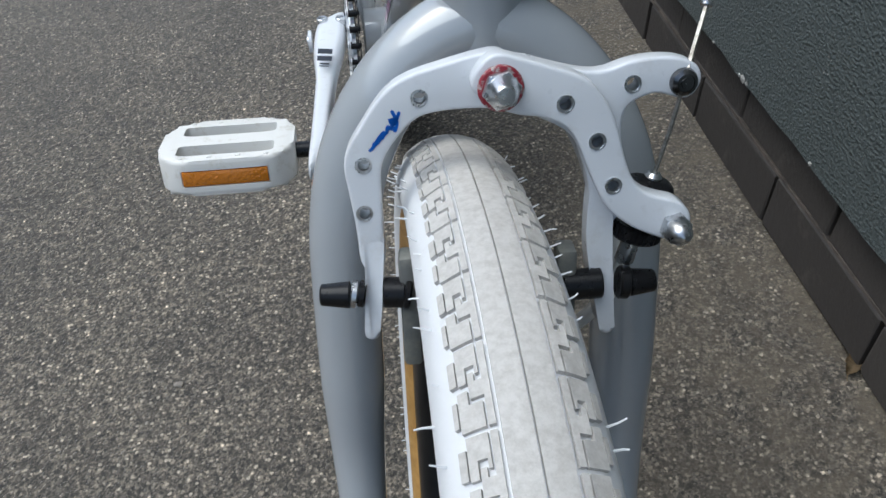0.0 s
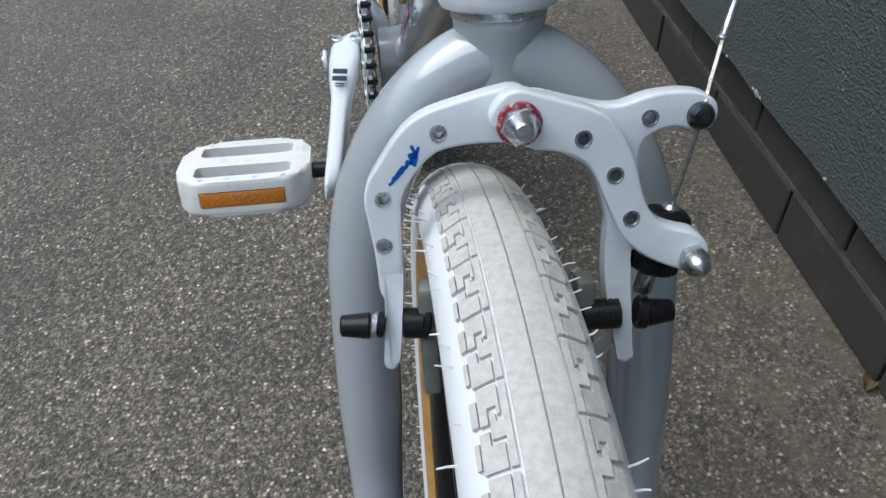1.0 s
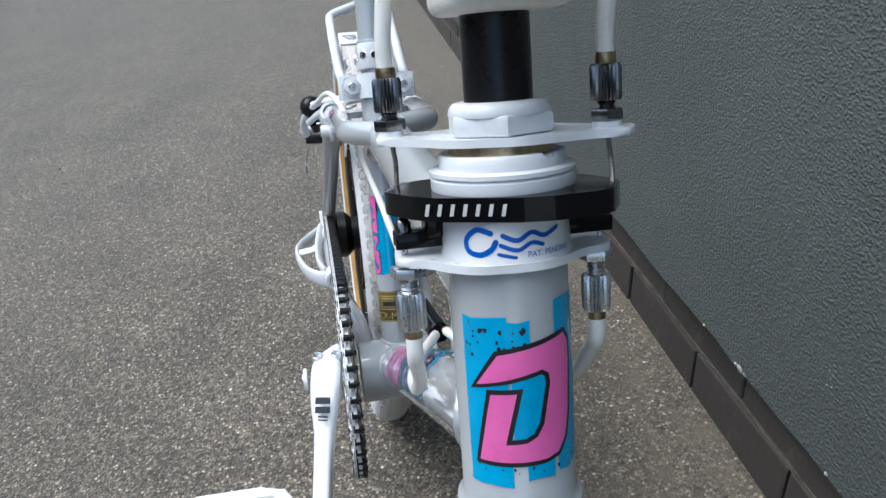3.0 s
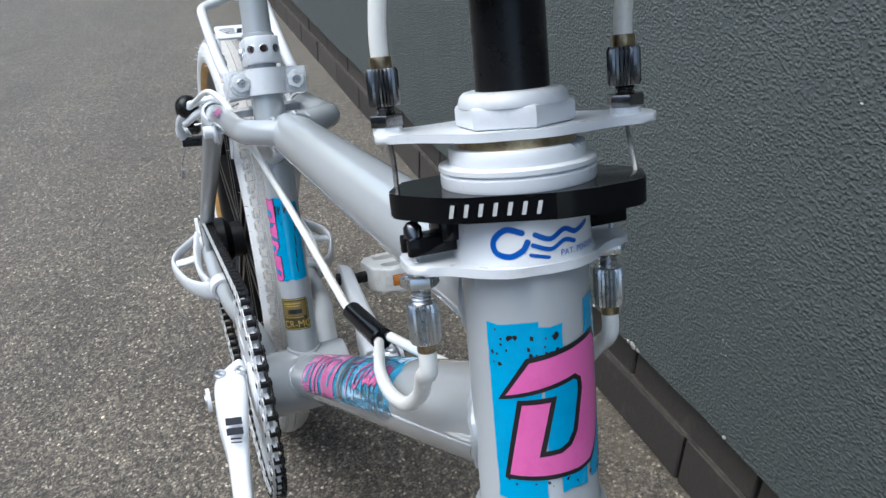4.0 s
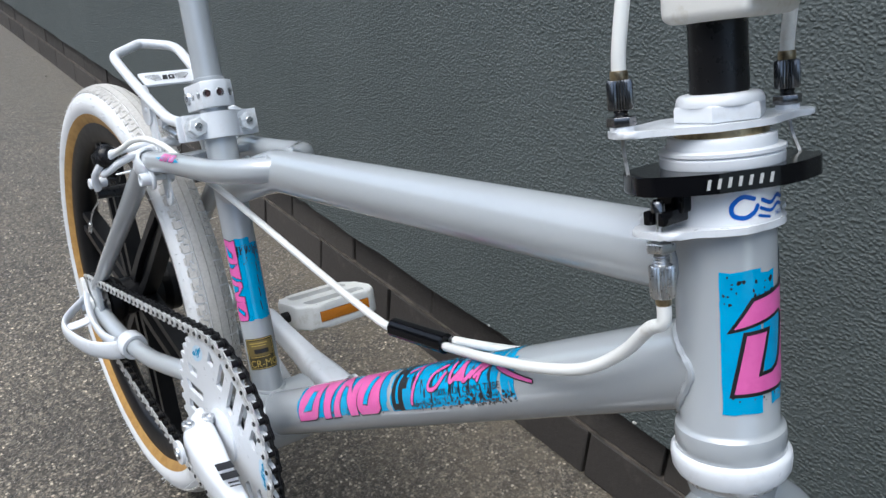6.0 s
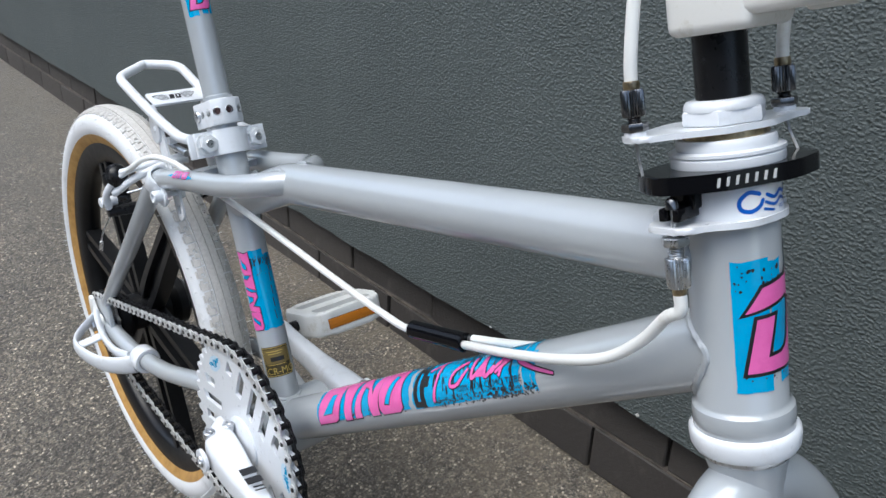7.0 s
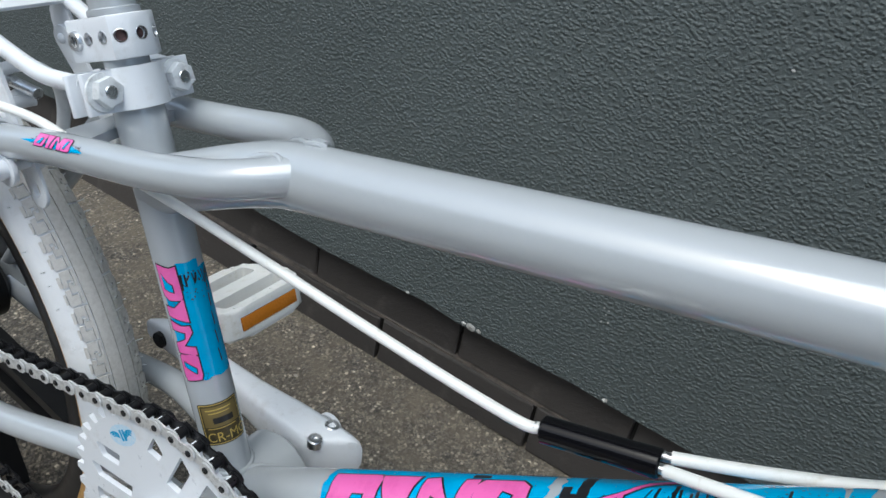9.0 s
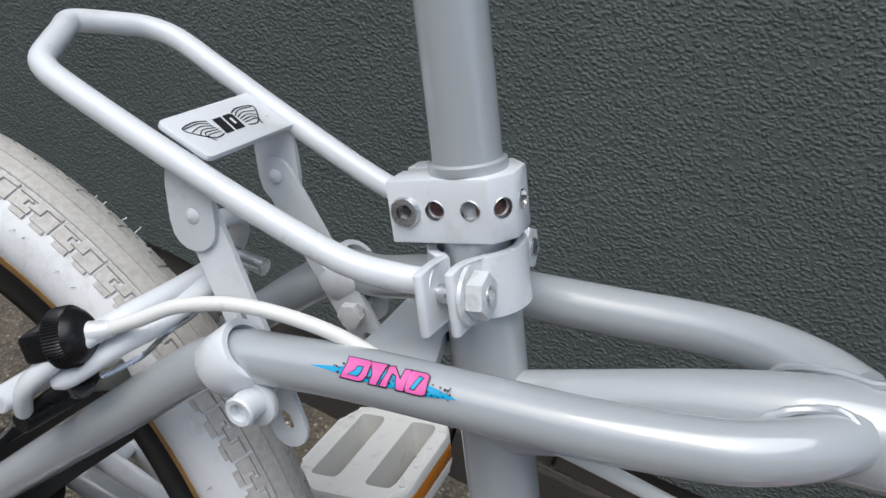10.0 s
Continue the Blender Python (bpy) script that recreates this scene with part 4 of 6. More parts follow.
    stack("pivot_nut", [(0.0001, 0.0018), (0.0056, 0.0018), (0.0053, 0.0036), (0.0036, 0.0076), (0.0032, 0.0086), (0.0028, 0.0090), (0.0001, 0.0091)], face(0.0012, 0.5312, 0.0602), STEEL, brake, "brushed steel cone nut", 32)
    part("nut_flats", nut(bmesh.new(), F(0.0012, 0.5312, 0.0602), SN, 0.0064, 0.0036, 0.2), STEEL, brake, "bright six-sided nut foot")
    stack("cable_anchor", [(0.0001, 0.0), (0.0046, 0.0), (0.0048, 0.0008), (0.0043, 0.0024), (0.0030, 0.0032), (0.0028, 0.0028), (0.0018, 0.0028), (0.0016, 0.0034), (0.0001, 0.0034)], face(0.0622, 0.5282, 0.0490), DARKSTEEL, brake, "dark round anchor bolt", 28)
    stack("acorn_nut", [(0.0001, 0.0), (0.0046, 0.0), (0.0047, 0.0030), (0.0044, 0.0040), (0.0038, 0.0062), (0.0024, 0.0080), (0.0001, 0.0086)], face(0.0612, 0.4800, 0.0600), STEEL, brake, "domed steel acorn nut", 24)
    part("acorn_flats", nut(bmesh.new(), F(0.0612, 0.4800, 0.0585), SN, 0.0056, 0.0034, 0.25), STEEL, brake, "six-sided nut foot")
    # quick-release adjuster under the front arm
    a, b = F(0.0490, 0.4600, 0.0430), F(0.0575, 0.4955, 0.0440)
    d = (b - a).normalized()
    adj = part("adjuster_wheel", lathe(bmesh.new(), [(0.0001, 0.0), (0.0090, 0.0), (0.0100, 0.0010), (0.0100, 0.0050), (0.0090, 0.0060), (0.0001, 0.0060)], frame_at(a + d * 0.010, d, FX), 72, 0.04), BLACK, brake, "black knurled adjusting wheel")
    part("adjuster_body", box(bmesh.new(), 0.0165, 0.012, 0.0085, frame_at(a + d * 0.0290, d, FX), 0.0035, 4), BLACK, adj)
    part("adjuster_stud", lathe(bmesh.new(), [(0.0001, 0.0)] + [(0.0032 if q % 2 else 0.0026, 0.0007 * q) for q in range(26)] + [(0.0022, 0.0190), (0.0001, 0.0192)], frame_at(a + d * 0.0165, d, FX), 18), STEEL, adj, "threaded steel stud")
    part("ferrule", rod(bmesh.new(), a + d * 0.011, a - d * 0.001, (0.0034, 0.0036), 18), STEEL, adj, "bright steel ferrule")
    part("cable_sheath", sweep(bmesh.new(), smooth_path([a, a - d * 0.014 + FX * -0.001, a - d * 0.030 + FX * -0.005 - SN * 0.006, a - d * 0.046 + FX * -0.008 - SN * 0.018, a - d * 0.07 + FX * -0.008 - SN * 0.034], 5), 0.0029, 14), SHEATH, adj, "short milky cable sheath")
    ball = F(0.0622, 0.5282, 0.0505)
    tip0, tip1 = Vector((0.0672, 0.2300, 0.5065)), Vector((0.0725, 0.2375, 0.5170))
    part("brake_wire", sweep(bmesh.new(), smooth_path([b - d * 0.004, b.lerp(ball, 0.5) + FX * 0.0004, ball, ball.lerp(tip0, 0.5), tip0 + (tip1 - tip0) * 0.3], 8), 0.00085, 8, ridge=0.25), WIRE, brake, "twisted steel brake wire")
    t = (tip1 - tip0).normalized()
    part("wire_end", lathe(bmesh.new(), [(0.0001, 0.0), (0.0021, 0.0), (0.0022, 0.0008), (0.0016, 0.0016), (0.0015, 0.0125), (0.0018, 0.0135), (0.0012, 0.0146), (0.0001, 0.0146)], frame_at(tip0, t, FX), 18), STEEL, brake, "crimped aluminium wire end")

    def across(name, x0, x1, r, mat, label=""):
        part(name, rod(bmesh.new(), F(x0, 0.4560, 0.0530), F(x1, 0.4555, 0.0530), r, 22, 0.0006), mat, brake, label)
    across("shoe_nut", -0.0640, -0.0530, (0.0040, 0.0050), BLACK, "black shoe nut")
    across("shoe_ring", -0.0530, -0.0502, 0.0052, STEEL, "steel ring")
    across("shoe_washer", -0.0502, -0.0475, 0.0050, BLACK)
    across("shoe_spacer", -0.0412, -0.0330, 0.0057, BLACK)
    across("shoe_spacer", -0.0335, -0.0310, 0.0064, BLACK)
    across("shoe_spacer", 0.0385, 0.0240, 0.0058, BLACK)
    across("shoe_washer", 0.0445, 0.0485, 0.0062, BLACK)
    across("shoe_nut", 0.0580, 0.0485, (0.0042, 0.0052), BLACK, "black shoe nut")
    for k in (-1, 1):
        m = frame_at(F(k * 0.0285 - 0.003, 0.4475, 0.0500), FX, SD)
        part("brake_pad", box(bmesh.new(), 0.046, 0.011, 0.0070, m, 0.0018), PAD, brake, "grey rubber brake pad")
    return brake


front_brake = build_front_brake()


# ---- cranks, chainring, chain, pedals ----
def build_crank(k, reach, label):
    """A crank arm; k is the side, reach the way from the axle to the pedal."""
    eye = BB + reach
    a = Vector((k * 0.066, BB.y, BB.z))
    out = (eye - a).normalized()
    L = (eye - a).length
    across = Vector((1, 0, 0))
    across = (across - out * across.x).normalized()
    up = out.cross(across)
    # half height and half thickness along the arm: deep boss, waisted arm, round eye
    rows = [(-0.0240, 0.0150, 0.0140), (-0.0226, 0.0190, 0.0178), (-0.0190, 0.0214, 0.0196), (-0.0110, 0.0224, 0.0202), (0.0100, 0.0222, 0.0200), (0.0300, 0.0210, 0.0184), (0.0480, 0.0196, 0.0152), (0.0680, 0.0184, 0.0124), (0.0920, 0.0172, 0.0114), (0.1250, 0.0162, 0.0106), (L - 0.024, 0.0162, 0.0102), (L - 0.008, 0.0170, 0.0100), (L + 0.006, 0.0160, 0.0098), (L + 0.0130, 0.0120, 0.0092), (L + 0.0162, 0.0072, 0.0070), (L + 0.0170, 0.0034, 0.0042)]
    bm = bmesh.new()
    rings = []
    for u, w, h in rows:
        ring = []
        for q in range(36):
            t = 2 * math.pi * q / 36
            cx, sx = math.cos(t), math.sin(t)
            ring.append(bm.verts.new(a + out * u + across * (h * math.copysign(abs(cx) ** 0.55, cx)) + up * (w * math.copysign(abs(sx) ** 0.55, sx))))
        rings.append(ring)
    for r0, r1 in zip(rings, rings[1:]):
        for q in range(36):
            bm.faces.new((r0[q], r0[(q + 1) % 36], r1[(q + 1) % 36], r1[q]))
    bm.faces.new(rings[0][::-1])
    bm.faces.new(rings[-1])
    crank = part("crank_arm", bm, WHITE, bicycle, label)
    bm = rod(bmesh.new(), (k * 0.0830, BB.y, BB.z), (k * 0.0863, BB.y, BB.z), 0.0100, 28, 0.0005)
    part("axle_cap", bm, WHITE, crank, "white axle cap")
    part("axle_bolt", lathe(bmesh.new(), [(0.0001, 0.0002), (0.0026, 0.0002), (0.0028, 0.0012), (0.0048, 0.0014), (0.0052, 0.0008), (0.0052, -0.001), (0.0001, -0.001)], frame_at((k * 0.0863, BB.y, BB.z), (k, 0, 0), (0, 1, 0)), 24), STEEL, crank, "bright socket bolt")
    for x in (0.056, 0.073):
        p = Vector((k * x, BB.y, BB.z + 0.0068)) - out * 0.0110
        bm = lathe(bmesh.new(), [(0.0001, 0.0128), (0.0024, 0.0128), (0.0027, 0.0142), (0.0044, 0.0145), (0.0051, 0.0138), (0.0051, 0.008), (0.0001, 0.008)], frame_at(p - UP * 0.004, UP), 20)
        part("pinch_bolt", bm, STEEL, crank, "bright pinch bolt")
    bm = rod(bmesh.new(), eye + Vector((-k * 0.0107, 0, 0)), eye + Vector((-k * 0.003, 0, 0)), 0.0066, 24, 0.0004)
    part("spindle_end", bm, BLACK, crank, "dark pedal spindle end")
    return crank


drive_crank = build_crank(-1, Vector((-0.080, -0.179, -0.003)), "white tubular crank arm beside the chainring")
far_crank = build_crank(1, Vector((0.0795, 0.160, -0.009)), "white tubular crank arm facing the wall")


def build_pedal(c, k, tilt=0.0):
    """A moulded platform pedal centred at c; k points away from the bike."""
    M = Matrix.Translation(c) @ Matrix.Rotation(radians(tilt), 4, "X")
    oct_ = [(-0.049, -0.026), (-0.034, -0.041), (0.034, -0.041), (0.049, -0.026), (0.049, 0.026), (0.034, 0.041), (-0.034, 0.041), (-0.049, 0.026)]
    body = part("pedal", prism(bmesh.new(), rounded(oct_, 0.010, 4), -0.0135, 0.0135, M, 0.0035, 3), PLASTIC, bicycle, "off-white moulded platform pedal")
    cuts = []
    for y in (-0.0195, 0.0195):
        cuts.append(prism(bmesh.new(), rounded([(-0.035, y - 0.0090), (-0.029, y - 0.0110), (0.029, y - 0.0110), (0.035, y - 0.0090), (0.035, y + 0.0085), (-0.035, y + 0.0085)], 0.0035, 3), -0.03, 0.03, M))
    for y in (-1, 1):
        cuts.append(box(bmesh.new(), 0.062, 0.004, 0.0125, M @ Matrix.Translation((0, y * 0.041, -0.0005))))
    cut(body, cuts)
    part("barrel", rod(bmesh.new(), M @ Vector((-0.040, 0, 0)), M @ Vector((0.040, 0, 0)), 0.0095, 24, 0.001), PLASTIC, body)
    for y in (-1, 1):
        part("reflector", box(bmesh.new(), 0.0605, 0.003, 0.0112, M @ Matrix.Translation((0, y * 0.0395, -0.0005)), 0.0006), ORANGE, body, "orange pedal reflector")
    for x in (-0.030, -0.010, 0.010, 0.030):
        for y in (-0.0352, 0.0352):
            part("grip_pip", lathe(bmesh.new(), [(0.0022, 0.0), (0.0018, 0.0012), (0.0001, 0.0014)], M @ Matrix.Translation((x, y, 0.0130)), 10), PLASTIC, body)
    part("spindle", rod(bmesh.new(), M @ Vector((-k * 0.066, 0, 0)), M @ Vector((-k * 0.046, 0, 0)), 0.0062, 22), BLACK, body, "black pedal spindle")
    return body


drive_pedal = build_pedal(Vector((-0.1460, 0.5050, 0.2710)), -1, -13.0)
far_pedal = build_pedal(Vector((0.1500, 0.8320, 0.2620)), 1, -19.0)

RING_X, TEETH, PITCH = -0.0455, 44, 0.0127
RING_R = PITCH / (2 * math.sin(math.pi / TEETH))
COG_R = PITCH / (2 * math.sin(math.pi / 16))


RING_TURN = radians(-52)


def build_chainring():
    M = frame_at((RING_X, BB.y, BB.z), (-1, 0, 0), (0, 1, 0))
    out = []
    for k in range(TEETH):
        for f, dr in ((-0.36, -0.0040), (-0.16, 0.0022), (0.16, 0.0022), (0.36, -0.0040)):
            a = 2 * math.pi * (k + f) / TEETH
            out.append(((RING_R + dr) * math.cos(a), (RING_R + dr) * math.sin(a)))
    ring = part("chainring", prism(bmesh.new(), out, -0.0015, 0.0015, M), WHITE, bicycle, "white slotted disc chainring")
    cuts = []
    for g in range(3):
        mm = M @ Matrix.Rotation(RING_TURN + radians(60 + 120 * g), 4, "Z")
        for across, inner, outer in ((-0.0400, 0.046, 0.061), (-0.0205, 0.0385, 0.0695), (0.0, 0.0345, 0.0725), (0.0205, 0.0385, 0.0695), (0.0400, 0.046, 0.061)):
            lean = 0.0035 * (-1 if across < 0 else (1 if across > 0 else 0))
            shape = [(inner + lean, across - 0.0048), (outer - lean, across - 0.0048), (outer + lean * 0.2, across + 0.0048), (inner + lean * 0.2, across + 0.0048)]
            cuts.append(prism(bmesh.new(), rounded(shape, 0.0012, 2), -0.01, 0.01, mm))
    cut(ring, cuts)
    part("ring_hub", lathe(bmesh.new(), [(0.0001, 0.0), (0.024, 0.0), (0.024, 0.0032), (0.020, 0.0045), (0.0001, 0.0045)], M, 40), WHITE, ring)
    return ring, M


chainring, RING_M = build_chainring()


def link_plates(bm, wide):
    """One pair of figure-of-eight side plates and the pins, along x."""
    h = wide / 2
    half = [(0.0, 0.0031)] + [(PITCH / 2 + 0.0044 * math.cos(a), 0.0044 * math.sin(a)) for a in (1.9, 1.3, 0.65, 0.0, -0.65, -1.3, -1.9)] + [(0.0, -0.0031)]
    out = half + [(-PITCH / 2 - 0.0044 * math.cos(a), 0.0044 * math.sin(a)) for a in (-1.9, -1.3, -0.65, 0.0, 0.65, 1.3, 1.9)]
    for z in (-h, h):
        n = len(bm.faces)
        prism(bm, out[::-1], z - 0.0005, z + 0.0005)
        bm.faces.ensure_lookup_table()
        for f in bm.faces[n:]:
            f.material_index = 1 if z > 0 else 0


def build_chain():
    cog = REAR + Vector((RING_X, 0, 0))
    c0, c1 = Vector((BB.y, BB.z)), Vector((cog.y, cog.z))
    d = (c1 - c0)
    L = d.length
    base = math.atan2(d.y, d.x)
    off = math.acos((RING_R - COG_R) / L)
    def rim(c, r, a):
        return Vector((c.x + r * math.cos(a), c.y + r * math.sin(a)))
    straight = math.sqrt(L * L - (RING_R - COG_R) ** 2)
    arc0 = RING_R * (2 * math.pi - 2 * off)
    arc1 = COG_R * 2 * off
    total = 2 * straight + arc0 + arc1

    def along(t):
        t = t % total
        up0, up1 = rim(c0, RING_R, base + off), rim(c1, COG_R, base + off)
        lo0, lo1 = rim(c0, RING_R, base - off), rim(c1, COG_R, base - off)
        if t < straight:
            return up0.lerp(up1, t / straight)
        t -= straight
        if t < arc1:
            return rim(c1, COG_R, base + off - t / COG_R)
        t -= arc1
        if t < straight:
            p = lo1.lerp(lo0, t / straight)
            return p + Vector((0, -0.006 * math.sin(math.pi * t / straight)))
        t -= straight
        return rim(c0, RING_R, base - off - t / RING_R)
    n = int(round(total / PITCH / 2)) * 2
    step = total / n
    bm = bmesh.new()
    link_plates(bm, 0.0098)
    for x in (-PITCH / 2, PITCH / 2):
        rod(bm, (x, 0, -0.0062), (x, 0, 0.0062), 0.0019, 10)
    outer = bm
    chain = part("chain", lathe(bmesh.new(), [(0.0052, -0.0015), (COG_R + 0.0022, -0.0015), (COG_R + 0.0022, 0.0015), (0.0052, 0.0015)], frame_at(cog, (1, 0, 0), (0, 1, 0)), 32, 0.10), STEEL, bicycle, "black and silver bicycle chain")
    om = part("link", outer, [BLACK, CHAIN], chain)
    bm = bmesh.new()
    link_plates(bm, 0.0070)
    for x in (-PITCH / 2, PITCH / 2):
        rod(bm, (x, 0, -0.0034), (x, 0, 0.0034), 0.0030, 12)
    im = part("link", bm, [BLACK, CHAIN], chain)
    for k in range(n):
        a, b = along(k * step), along((k + 1) * step)
        m = frame_at((RING_X, (a.x + b.x) / 2, (a.y + b.y) / 2), (-1, 0, 0), (0, b.x - a.x, b.y - a.y))
        src = om if k % 2 else im
        ob = src if k < 2 else new("link", src.data)
        ob.parent = chain
        ob.matrix_basis = m
    return chain


chain = build_chain()


# ---- seat post, its collar, the rack and the rear brake ----
def build_seat_cluster():
    post = stack("seat_post", [(0.0001, 0.24), (0.0113, 0.24), (0.0113, 0.2888), (0.0128, 0.2888), (0.0130, 0.2896), (0.0128, 0.2918), (0.0114, 0.2924), (0.0111, 0.52), (0.0001, 0.52)], frame_at(S(0, 0), S(0, 1) - S(0, 0)), GREY, bicycle, "pale grey seat post", 40)
    sm = frame_at(S(0, 0), S(0, 1) - S(0, 0))       # x sideways, y rearward
    block = [(-0.0132, 0.0235), (-0.0128, -0.0108), (-0.0055, -0.0170), (0.0065, -0.0170), (0.0140, -0.0108), (0.0140, 0.0100), (0.0110, 0.0235), (0.0030, 0.0235), (0.0030, 0.0100), (-0.0010, 0.0100), (-0.0010, 0.0235)]
    collar = part("post_collar", prism(bmesh.new(), block, 0.2676, 0.2888, sm, 0.0009), WHITE, bicycle, "white faceted post collar with drilled holes")
    holes = []
    for x, y, a in ((-0.0130, 0.0075, 180), (-0.0129, -0.0045, 180), (-0.00915, -0.0139, 230), (0.0005, -0.0170, 270), (0.01025, -0.0139, 310), (0.0140, 0.001, 0)):
        d = Vector((math.cos(radians(a)), math.sin(radians(a)), 0))
        p, q = (sm @ (Vector((x, y, 0.2788)) + d * f) for f in (0.003, -0.0035))
        holes.append((p, q))
    cut(collar, [rod(bmesh.new(), p, q, 0.0031, 20, 0.00001) for p, q in holes])
    for p, q in holes:
        d = (p - q).normalized()
        part("hole_bottom", rod(bmesh.new(), q - d * 0.0005, q + d * 0.0006, 0.0031, 16), RUST, collar, "rusty bottom of a drilled hole")
        part("hole_rim", lathe(bmesh.new(), [(0.0027, -0.0025), (0.0031, -0.0025), (0.0034, 0.0002), (0.0031, 0.0004), (0.0028, -0.0012)], frame_at(p - d * 0.003, d, (0, 0, 1)), 20), STEEL, collar, "bare metal hole edge")
    part("collar_bolt", lathe(bmesh.new(), [(0.0001, 0.0000), (0.0026, 0.0000), (0.0028, 0.0016), (0.0046, 0.0018), (0.0051, 0.0010), (0.0052, -0.001), (0.0052, -0.003), (0.0001, -0.003)], frame_at(sm @ Vector((-0.0132, 0.0175, 0.2784)), sm.to_3x3() @ Vector((-1, 0, 0)), (0, 0, 1)), 26), STEEL, collar, "steel socket-head bolt")
    part("bolt_socket", nut(bmesh.new(), sm @ Vector((-0.0134, 0.0175, 0.2784)), sm.to_3x3() @ Vector((-1, 0, 0)), 0.0021, 0.0004, 0.3), DARKSTEEL, collar, "dark hexagon socket")
    # two-part band that holds the rack
    def half(sgn, r, wing, wing2):
        arc = [(r * math.sin(a), sgn * -r * math.cos(a)) for a in [radians(-68 + 8 * k) for k in range(18)]]
        off = -0.0022 if sgn > 0 else 0.0075
        mid = [(-wing, off), (-0.0195, off)] + arc + [(0.0195, off), (wing2, off)]
        return mid
    for sgn, wing, label in ((1, 0.0280, "white two-part clamp band"), (-1, 0.0300, "")):
        out = ribbon(half(sgn, 0.0150, wing, 0.0325), [0.0017] * 22, 2)
        zz = (0.2432, 0.2640)
        ob = part("band_half" if sgn < 0 else "rack_clamp", prism(bmesh.new(), out, *zz, sm, 0.0006), WHITE, bicycle if sgn > 0 else clamp, label)
        clamp = ob if sgn > 0 else clamp
    for x in (-0.0200, 0.0238):
        m = sm @ Matrix.Translation((x, -0.0040, 0.2536))
        p, d = m.translation, -(sm.to_3x3() @ Vector((0, 1, 0)))
        part("clamp_washer", lathe(bmesh.new(), [(0.0001, 0), (0.0098, 0), (0.0095, 0.0013), (0.0001, 0.0013)], frame_at(p, d), 28), ZINC, clamp, "pale zinc washer")
        part("clamp_nut", nut(bmesh.new(), p + d * 0.0013, d, 0.0078, 0.0058, 0.4 + x * 9), ZINC, clamp, "pale zinc hexagon nut")
        part("clamp_bolt", rod(bmesh.new(), p - d * 0.020, p + d * 0.0080, 0.0034, 16), STEEL, clamp, "bright bolt end")
    return post, collar, clamp


seat_post, post_collar, rack_clamp = build_seat_cluster()


def strap(a, b, width, thick, m_side, round_end=True):
    """A flat bar with round ends from a to b; m_side is the way its face looks."""
    a, b = Vector(a), Vector(b)
    L = (b - a).length
    m = frame_at(a, m_side, b - a)
    return prism(bmesh.new(), ribbon([(0, 0), (L * 0.5, 0), (L, 0)], [width / 2] * 3, 3), -thick / 2, thick / 2, m, 0.0005)


